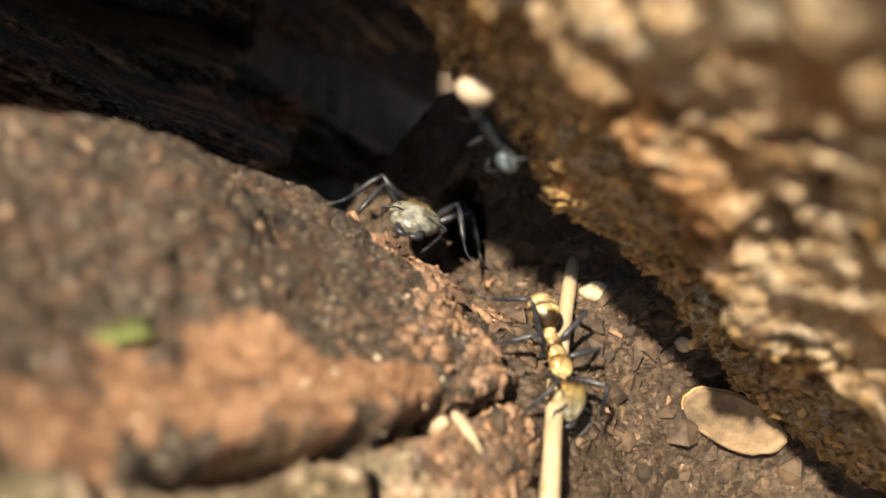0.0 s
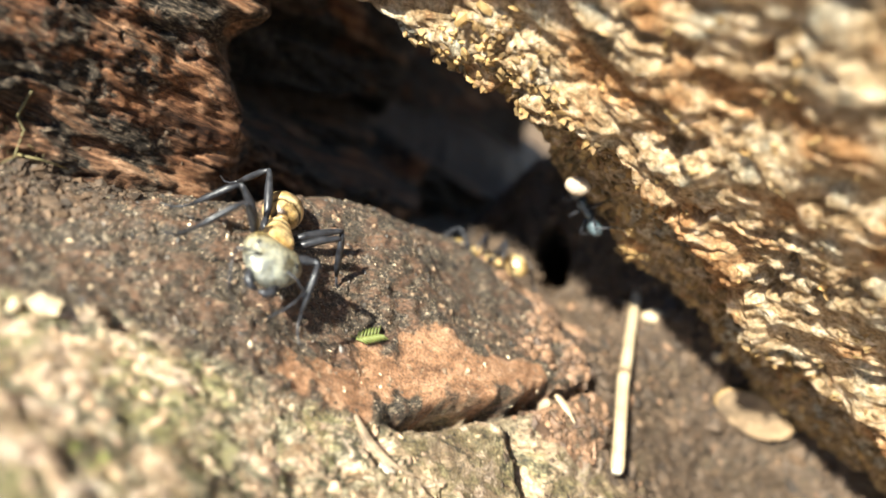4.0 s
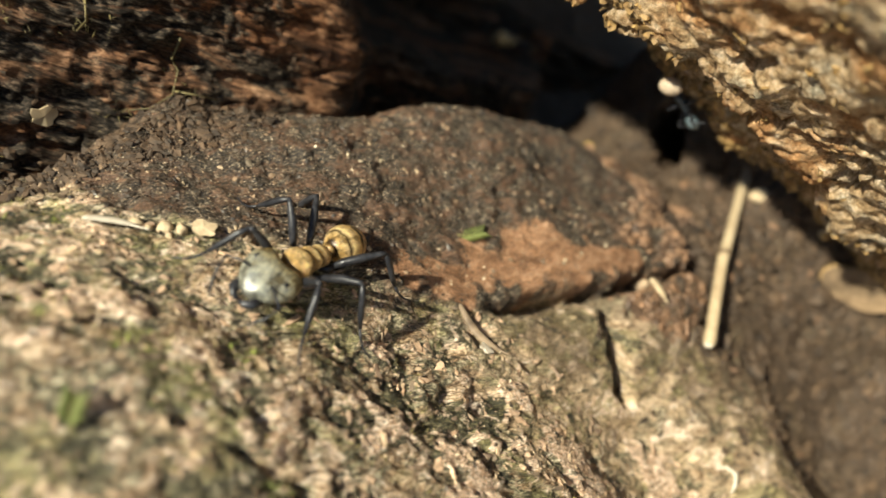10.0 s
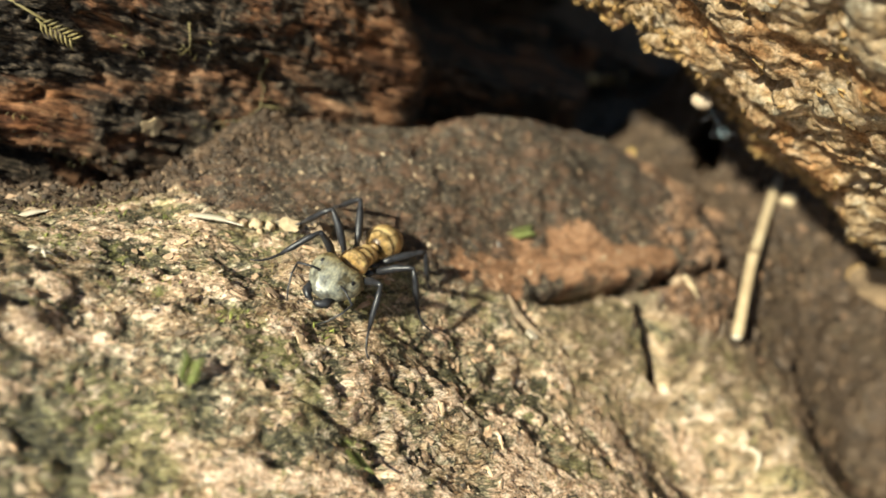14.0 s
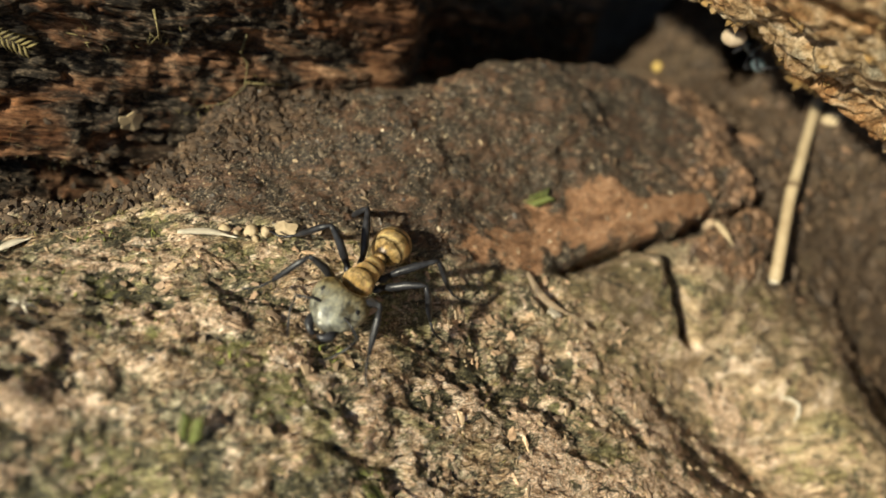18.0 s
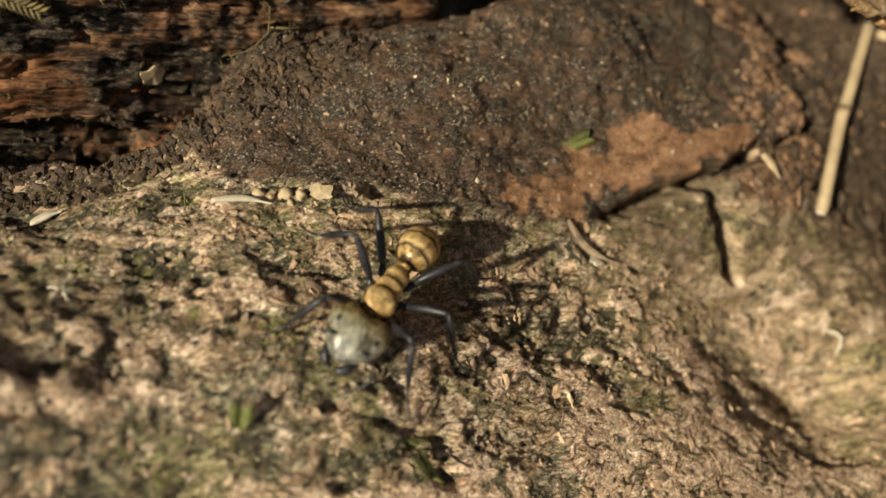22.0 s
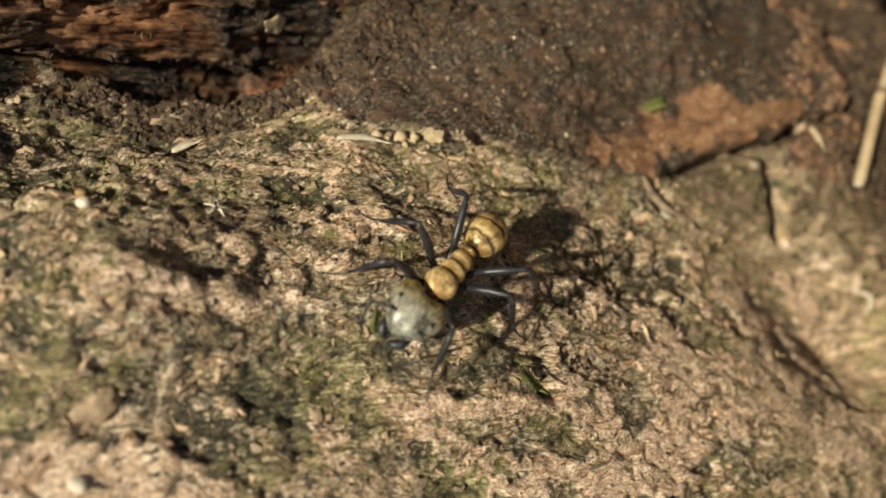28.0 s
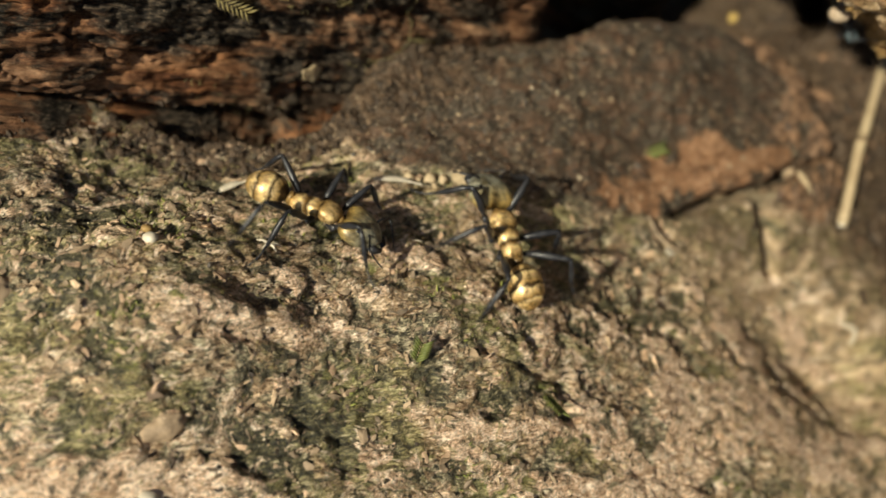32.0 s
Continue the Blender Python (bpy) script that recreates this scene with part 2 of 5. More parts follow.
def log_material():
    m, nodes, links, s = node_material("weathered_bark")
    big = noise_node(nodes, links, 150, 7, 0.7, flow="flow", distortion=0.8)
    patch = noise_node(nodes, links, 260, 8, 0.72, flow="flow", distortion=1.2)
    mid = noise_node(nodes, links, 560, 9, 0.74, flow="flow", distortion=0.9)
    fine = noise_node(nodes, links, 2400, 6, 0.75, flow="flow", distortion=0.5)
    shred = noise_node(nodes, links, 1500, 6, 0.72, stretch=(0.35, 1, 1, 0, 0, 25), flow="flow", distortion=1.6)
    speck = noise_node(nodes, links, 6500, 3, 0.7, flow="flow")

    def broken(name, low=0.40, high=0.56, share=0.5):
        """A mask with its edge torn by the grain."""
        f = nodes.new("ShaderNodeMath")
        f.operation = "MULTIPLY_ADD"
        links.new(mid, f.inputs[0])
        f.inputs[1].default_value = 2 * share
        links.new(mask_node(nodes, name), f.inputs[2])
        g = nodes.new("ShaderNodeMapRange")
        g.interpolation_type = "SMOOTHSTEP"
        links.new(f.outputs[0], g.inputs["Value"])
        g.inputs["From Min"].default_value, g.inputs["From Max"].default_value = low + share, high + share
        return g.outputs[0]

    # the crust: dark moss and lichen, brown shreds, an olive film
    crust = ramp_node(nodes, links, fine, [(0.37, (0.012, 0.011, 0.007)), (0.47, (0.065, 0.058, 0.035)), (0.54, (0.25, 0.215, 0.13)), (0.64, (0.60, 0.53, 0.37))])
    brown = ramp_node(nodes, links, shred, [(0.36, (0.040, 0.022, 0.011)), (0.46, (0.21, 0.125, 0.062)), (0.54, (0.48, 0.335, 0.20)), (0.63, (0.80, 0.64, 0.47))])
    film = ramp_node(nodes, links, shred, [(0.36, (0.026, 0.025, 0.009)), (0.47, (0.14, 0.128, 0.045)), (0.56, (0.33, 0.295, 0.125)), (0.66, (0.60, 0.53, 0.30))])
    c = mix_node(nodes, links, ramp_node(nodes, links, patch, [(0.48, (0, 0, 0)), (0.54, (0.9, 0.9, 0.9))]), crust, brown)
    c = mix_node(nodes, links, mask_node(nodes, "film"), c, film)
    # tan soil, with dark mottles
    soil = ramp_node(nodes, links, mid, [(0.37, (0.10, 0.068, 0.036)), (0.45, (0.31, 0.222, 0.125)), (0.54, (0.55, 0.405, 0.255)), (0.66, (0.76, 0.60, 0.43))])
    soil = mix_node(nodes, links, ramp_node(nodes, links, patch, [(0.42, (0.85, 0.85, 0.85)), (0.49, (0, 0, 0))]), soil, brown)
    soil = mix_node(nodes, links, ramp_node(nodes, links, big, [(0.42, (0.7, 0.7, 0.7)), (0.49, (0, 0, 0))]), soil, film)
    soil = mix_node(nodes, links, ramp_node(nodes, links, big, [(0.53, (0, 0, 0)), (0.59, (0.75, 0.75, 0.75))]), soil, crust)
    c = mix_node(nodes, links, mask_node(nodes, "soil"), c, soil)
    # flat plates of pinkish inner bark
    pale = ramp_node(nodes, links, shred, [(0.36, (0.13, 0.070, 0.036)), (0.44, (0.46, 0.30, 0.185)), (0.52, (0.74, 0.54, 0.38)), (0.64, (0.88, 0.74, 0.58))])
    c = mix_node(nodes, links, broken("pale", 0.56, 0.74), c, pale)
    c = mix_node(nodes, links, broken("murk", 0.45, 0.65), c, ramp_node(nodes, links, fine, [(0.36, (0.010, 0.009, 0.006)), (0.48, (0.045, 0.042, 0.022)), (0.56, (0.12, 0.105, 0.050)), (0.66, (0.36, 0.31, 0.18))]))
    scrap = noise_node(nodes, links, 300, 10, 0.77, flow="flow", distortion=1.5)
    c = mix_node(nodes, links, ramp_node(nodes, links, scrap, [(0.415, (0.95, 0.95, 0.95)), (0.455, (0, 0, 0))]), c, ramp_node(nodes, links, fine, [(0.37, (0.010, 0.010, 0.006)), (0.49, (0.045, 0.042, 0.022)), (0.56, (0.15, 0.13, 0.07)), (0.66, (0.50, 0.44, 0.30))]))
    c = mix_node(nodes, links, ramp_node(nodes, links, scrap, [(0.545, (0, 0, 0)), (0.585, (0.85, 0.85, 0.85))]), c, ramp_node(nodes, links, fine, [(0.36, (0.24, 0.15, 0.09)), (0.48, (0.68, 0.50, 0.35)), (0.62, (0.88, 0.77, 0.63))]))
    # brown humus, its colour darkened further to hold the hollow's shade
    humus_shade = ramp_node(nodes, links, fine, [(0.34, (0.009, 0.005, 0.003)), (0.5, (0.042, 0.025, 0.0145)), (0.66, (0.14, 0.088, 0.052))])
    c = mix_node(nodes, links, mask_node(nodes, "humus_shade"), c, humus_shade)
    dots = ramp_node(nodes, links, speck, [(0.36, (0.010, 0.008, 0.006)), (0.50, (0.040, 0.030, 0.020)), (0.60, (0.105, 0.08, 0.052)), (0.70, (0.45, 0.37, 0.26))])
    mound = mix_node(nodes, links, ramp_node(nodes, links, mid, [(0.47, (0, 0, 0)), (0.57, (0.9, 0.9, 0.9))]), dots, ramp_node(nodes, links, fine, [(0.4, (0.055, 0.028, 0.015)), (0.6, (0.16, 0.088, 0.05))]))
    c = mix_node(nodes, links, mask_node(nodes, "mound"), c, mound)
    peel = ramp_node(nodes, links, mid, [(0.36, (0.10, 0.048, 0.022)), (0.50, (0.27, 0.14, 0.07)), (0.66, (0.44, 0.27, 0.16))])
    c = mix_node(nodes, links, broken("peel", 0.38, 0.80), c, peel)
    green = ramp_node(nodes, links, fine, [(0.3, (0.04, 0.042, 0.010)), (0.7, (0.27, 0.265, 0.075))])
    c = mix_node(nodes, links, broken("green", 0.45, 0.65), c, green)
    c = mix_node(nodes, links, 1.0, c, ramp_node(nodes, links, speck, [(0.36, (0.42, 0.40, 0.38)), (0.5, (1, 1, 1)), (0.66, (1.5, 1.5, 1.5))]), "MULTIPLY")
    links.new(c, s.inputs["Base Color"])
    links.new(ramp_node(nodes, links, fine, [(0.40, (0.36, 0.36, 0.36)), (0.56, (0.78, 0.78, 0.78))]), s.inputs["Roughness"])
    s.inputs["Specular IOR Level"].default_value = 0.45
    bump_node(nodes, links, mid, 0.035 * CM, 1.0, s)
    bump_node(nodes, links, shred, 0.022 * CM, 1.0, s)
    bump_node(nodes, links, speck, 0.008 * CM, 0.9, s)
    return m


def wood_material():
    m, nodes, links, s = node_material("red_brown_wood")
    streak = noise_node(nodes, links, 900, 8, 0.72, stretch=(0.09, 1, 1), flow="flow", distortion=0.4)
    blot = noise_node(nodes, links, 130, 8, 0.72, stretch=(0.55, 1, 1), flow="flow", distortion=0.9)
    tone = noise_node(nodes, links, 90, 4, 0.6, stretch=(0.4, 1, 1), flow="flow", distortion=0.5)
    fine = noise_node(nodes, links, 3200, 5, 0.72, stretch=(0.35, 1, 1), flow="flow")
    wood = ramp_node(nodes, links, streak, [(0.36, (0.010, 0.005, 0.003)), (0.44, (0.055, 0.028, 0.015)), (0.52, (0.17, 0.088, 0.046)), (0.64, (0.36, 0.22, 0.13))])
    red = ramp_node(nodes, links, streak, [(0.36, (0.016, 0.006, 0.003)), (0.48, (0.13, 0.050, 0.020)), (0.62, (0.34, 0.155, 0.065))])
    black = ramp_node(nodes, links, fine, [(0.38, (0.006, 0.005, 0.004)), (0.52, (0.030, 0.023, 0.016)), (0.66, (0.13, 0.10, 0.07))])
    c = mix_node(nodes, links, ramp_node(nodes, links, tone, [(0.44, (0, 0, 0)), (0.56, (0.9, 0.9, 0.9))]), wood, red)
    c = mix_node(nodes, links, ramp_node(nodes, links, blot, [(0.505, (0, 0, 0)), (0.57, (0.9, 0.9, 0.9))]), c, black)
    # black on the rotten patches, and across the recess in place of shade
    c = mix_node(nodes, links, mask_node(nodes, "rot_shade"), c, mix_node(nodes, links, ramp_node(nodes, links, blot, [(0.42, (0, 0, 0)), (0.50, (1, 1, 1))]), c, black))
    c = mix_node(nodes, links, 1.0, c, ramp_node(nodes, links, fine, [(0.36, (0.5, 0.47, 0.45)), (0.5, (1, 1, 1)), (0.66, (1.4, 1.38, 1.35))]), "MULTIPLY")
    links.new(c, s.inputs["Base Color"])
    s.inputs["Roughness"].default_value, s.inputs["Specular IOR Level"].default_value = 0.75, 0.2
    bump_node(nodes, links, streak, 0.04 * CM, 0.9, s)
    bump_node(nodes, links, fine, 0.014 * CM, 0.9, s)
    return m


def ochre_material():
    m, nodes, links, s = node_material("ochre_bark")
    big = noise_node(nodes, links, 140, 6, 0.62)
    fibre = noise_node(nodes, links, 620, 8, 0.74, stretch=(0.8, 1.1, 1.1), distortion=0.6)
    fine = noise_node(nodes, links, 2300, 6, 0.75)
    c = ramp_node(nodes, links, fibre, [(0.34, (0.12, 0.07, 0.030)), (0.43, (0.28, 0.185, 0.092)), (0.51, (0.45, 0.32, 0.18)), (0.63, (0.63, 0.505, 0.355))])
    rust = ramp_node(nodes, links, fibre, [(0.32, (0.08, 0.03, 0.010)), (0.5, (0.33, 0.16, 0.055)), (0.66, (0.56, 0.34, 0.16))])
    grey = ramp_node(nodes, links, fine, [(0.34, (0.07, 0.07, 0.055)), (0.5, (0.30, 0.28, 0.21)), (0.66, (0.66, 0.62, 0.50))])
    c = mix_node(nodes, links, ramp_node(nodes, links, big, [(0.51, (0, 0, 0)), (0.60, (0.9, 0.9, 0.9))]), c, rust)
    c = mix_node(nodes, links, ramp_node(nodes, links, big, [(0.38, (0.75, 0.75, 0.75)), (0.47, (0, 0, 0))]), c, grey)
    c = mix_node(nodes, links, 1.0, c, ramp_node(nodes, links, fine, [(0.38, (0.55, 0.52, 0.48)), (0.5, (1, 1, 1)), (0.62, (1.35, 1.35, 1.35))]), "MULTIPLY")
    links.new(c, s.inputs["Base Color"])
    s.inputs["Roughness"].default_value, s.inputs["Specular IOR Level"].default_value = 0.7, 0.3
    bump_node(nodes, links, fibre, 0.045 * CM, 0.9, s)
    bump_node(nodes, links, fine, 0.025 * CM, 1.0, s)
    return m


BARK, WOOD, OCHRE = log_material(), wood_material(), ochre_material()
LITTER = plain_material("leaf_litter", (0.03, 0.02, 0.012), (0.14, 0.09, 0.05), 30, 0.9)
GRIT = plain_material("grit", (0.10, 0.075, 0.05), (0.46, 0.36, 0.24), 700, 0.8, random_=True)
PALE_CHIP = plain_material("pale_chip", (0.32, 0.24, 0.14), (0.60, 0.48, 0.31), 900, 0.7, bump=0.006)
WHITE_CHIP = plain_material("white_chip", (0.38, 0.33, 0.25), (0.68, 0.62, 0.50), 900, 0.6, bump=0.004)
FLAKE = plain_material("bark_flake", (0.10, 0.07, 0.045), (0.50, 0.38, 0.26), 500, 0.75, random_=True, bump=0.006)
RUSTY = plain_material("rusty_flake", (0.09, 0.05, 0.018), (0.42, 0.28, 0.11), 500, 0.65, random_=True, bump=0.006)
MOSS = plain_material("moss_green", (0.08, 0.10, 0.018), (0.34, 0.38, 0.09), 600, 0.6, random_=True)
OLIVE = plain_material("dry_moss", (0.075, 0.068, 0.02), (0.36, 0.31, 0.115), 600, 0.7, random_=True)
SPRIG = plain_material("sprig_green", (0.055, 0.07, 0.014), (0.20, 0.235, 0.06), 600, 0.6, random_=True)
DARK = plain_material("dark_crumb", (0.012, 0.010, 0.008), (0.085, 0.062, 0.044), 900, 0.5, random_=True)
MOUND_GRIT = plain_material("mound_grit", (0.05, 0.034, 0.022), (0.30, 0.21, 0.135), 700, 0.7, random_=True)
FLECK = plain_material("cream_fleck", (0.34, 0.27, 0.17), (0.76, 0.66, 0.50), 900, 0.55, random_=True)
HUMUS = plain_material("humus_crumb", (0.018, 0.012, 0.007), (0.105, 0.067, 0.039), 900, 0.8, random_=True)
PINK = plain_material("inner_bark", (0.26, 0.17, 0.105), (0.66, 0.48, 0.34), 900, 0.7, random_=True, bump=0.004)
FRASS = plain_material("wood_frass", (0.045, 0.026, 0.015), (0.27, 0.16, 0.095), 700, 0.7, random_=True)
WALL_MOSS = plain_material("brown_moss", (0.06, 0.05, 0.018), (0.27, 0.22, 0.085), 700, 0.7, random_=True)
STRAW = plain_material("straw", (0.29, 0.215, 0.125), (0.47, 0.375, 0.235), 500, 0.5, bump=0.003)
FUNGUS = plain_material("shelf_fungus", (0.05, 0.033, 0.018), (0.28, 0.19, 0.105), 420, 0.8, bump=0.02)
SILK = plain_material("cocoon_silk", (0.30, 0.22, 0.14), (0.50, 0.41, 0.31), 800, 0.6, bump=0.003)
AMBER = plain_material("yellow_pellet", (0.35, 0.22, 0.05), (0.62, 0.45, 0.14), 800, 0.5)
SHELL = plain_material("black_shell", (0.006, 0.006, 0.008), (0.030, 0.031, 0.036), 1500, 0.38, spec=0.4, bump=0.002)
BLUE_SHELL = plain_material("blue_black_shell", (0.012, 0.018, 0.022), (0.10, 0.135, 0.15), 900, 0.3, spec=0.8)


# ---- mesh helpers ----
def mesh_of(name, verts, faces, material, smooth=True):
    me = bpy.data.meshes.new(name)
    me.from_pydata([tuple(v) for v in verts], [], [tuple(f) for f in faces])
    if smooth:
        me.polygons.foreach_set("use_smooth", [True] * len(me.polygons))
    me.materials.append(material)
    return me


def sheet(name, places, material, masks=(), flow=None):
    """A grid of places (rows, columns, 3), metres, as one smooth mesh."""
    r, c = places.shape[:2]
    me = bpy.data.meshes.new(name)
    me.vertices.add(r * c)
    me.vertices.foreach_set("co", places.reshape(-1).astype(np.float32))
    i = (np.arange(r - 1)[:, None] * c + np.arange(c - 1)).ravel()
    quads = np.stack([i, i + 1, i + c + 1, i + c], 1).astype(np.int32)
    me.loops.add(quads.size)
    me.loops.foreach_set("vertex_index", quads.ravel())
    me.polygons.add(len(quads))
    me.polygons.foreach_set("loop_start", np.arange(0, quads.size, 4, dtype=np.int32))
    me.update(calc_edges=True)
    me.polygons.foreach_set("use_smooth", np.ones(len(quads), bool))
    for key, values in masks:
        a = me.attributes.new(key, "FLOAT", "POINT")
        a.data.foreach_set("value", np.asarray(values, np.float32).ravel())
    if flow is not None:
        a = me.attributes.new("flow", "FLOAT_VECTOR", "POINT")
        a.data.foreach_set("vector", flow.astype(np.float32).ravel())
    me.materials.append(material)
    me.validate()
    return new(name, me)


def part(name, bm, material, parent, label=""):
    me = bpy.data.meshes.new(name)
    bm.to_mesh(me)
    bm.free()
    me.polygons.foreach_set("use_smooth", [True] * len(me.polygons))
    me.materials.append(material)
    ob = new(name, me)
    ob.parent = parent
    return tagged(ob, label)


def graded(*stops):
    """Coordinates from (start, step) stops to the last start."""
    out = []
    for (a, step), (b, _) in zip(stops, stops[1:]):
        out.extend(np.arange(a, b - step / 2, step))
    return np.array(out + [stops[-1][0]])


# ---- the log's flank ----
MOUND = [(-4.5, 1.95), (-3.7, 1.66), (-3.0, 1.85), (-2.3, 2.02), (-1.55, 2.5), (-0.95, 3.02), (-0.2, 3.72), (0.05, 4.4), (-0.15, 5.3), (-1.0, 5.9), (-2.2, 5.6), (-3.4, 3.9), (-4.6, 2.5)]
CRACK = [(-1.9, 2.15), (-1.55, 2.45), (-1.24, 2.77), (-0.86, 3.1), (-0.5, 3.42), (-0.19, 3.83), (0.31, 4.5)]
SPLIT = [(-0.50, 3.40), (-0.44, 3.18), (-0.38, 2.97), (-0.31, 2.72)]
SEAM = [(-1.68, 2.42), (-1.44, 2.2), (-1.18, 2.2), (-0.91, 2.34), (-0.63, 2.55), (-0.38, 2.68)]
PALE = [(-4.31, -0.4, 0.16), (-3.95, 0.06, 0.2), (-3.68, 0.0, 0.22), (-3.62, 0.5, 0.2), (-3.5, 0.22, 0.22), (-3.1, -0.45, 0.16), (-3.74, -0.7, 0.12), (-4.55, -1.72, 0.4), (-3.9, -1.62, 0.3), (-3.25, -1.0, 0.2), (-4.33, -1.2, 0.16), (-1.4, 1.0, 0.14), (-1.17, 0.35, 0.2), (-1.58, -0.6, 0.3), (-0.31, 1.2, 0.22), (-0.62, 0.55, 0.28), (-0.96, 0.05, 0.3), (-1.14, -0.36, 0.3), (0.34, 2.0, 0.2), (-5.84, -0.89, 0.3), (-5.2, -1.95, 0.5), (-1.2, 1.85, 0.14), (-2.0, 1.5, 0.12), (-0.3, -0.6, 0.6), (-2.7, 0.62, 0.12), (-3.2, 0.75, 0.12), (0.3, 0.6, 0.25), (0.02, 2.2, 0.25), (-1.7, -0.1, 0.25), (-1.0, 0.65, 0.3), (-0.2, 0.75, 0.4), (-2.3, 0.27, 0.12), (-1.3, 1.0, 0.22), (-2.4, -0.75, 0.25), (-0.5, 1.6, 0.25)]
PEEL = [(-2.15, 2.3), (-1.6, 2.5), (-1.36, 2.74), (-0.95, 3.05), (-0.52, 3.4), (-0.12, 3.85), (-0.3, 4.1), (-0.8, 3.78), (-1.2, 3.6), (-1.5, 3.35), (-1.7, 2.95), (-1.95, 2.65)]
STRIPS = [
    [(-5.9, -1.98), (-5.1, -1.9), (-4.5, -1.75), (-4.0, -1.62)],
    [(-2.86, -0.70), (-2.45, -0.49), (-1.99, -0.12)],
    [(-1.29, -0.47), (-0.89, 0.12), (-0.49, 0.87)],
]
RED = [[(-5.80, -1.13), (-5.02, -1.03), (-4.53, -1.06)], [(-4.47, -0.62), (-4.26, -0.41), (-3.93, -0.28)]]
CLEFT = [(-2.61, 0.11), (-2.40, 0.14), (-2.22, 0.13), (-2.00, 0.20), (-1.94, -0.08)]
GREEN = [(-2.55, 0.8, 0.14), (-2.66, 0.25, 0.2), (-3.05, 0.45, 0.2), (-4.69, -0.7, 0.3), (-3.71, 0.51, 0.25), (-2.15, 0.02, 0.16), (-4.05, 1.45, 0.15), (-4.9, 0.2, 0.4), (-3.4, -0.6, 0.2), (-4.3, 0.6, 0.25), (-2.5, -0.8, 0.3), (-0.4, -0.3, 0.4)]


MURK = [(-5.61, 0.31, 0.35), (-5.09, 0.21, 0.25), (-4.86, -0.83, 0.22), (-3.87, -1.12, 0.32), (-3.6, -0.9, 0.2), (-2.5, -0.26, 0.12), (-2.25, 0.45, 0.2), (-1.95, 0.3, 0.2), (-3.95, 0.85, 0.22), (-2.2, 0.08, 0.14), (-1.75, 1.28, 0.25), (-5.2, 1.1, 0.3), (-2.95, -0.3, 0.1), (-2.05, 0.8, 0.2), (-3.1, 1.05, 0.2), (-4.3, 1.25, 0.25), (-1.4, 1.5, 0.2), (-5.5, -0.36, 0.4), (-4.95, -0.6, 0.3), (-5.9, 0.0, 0.4)]


def blobs(x, y, spots, wobble):
    v = np.zeros(np.shape(x))
    for a, b, r in spots:
        v = np.maximum(v, ramp(1.0 - np.hypot(x - a, (y - b) * 1.3) / (1.5 * r) + wobble, 0.25, 0.5))
    return v


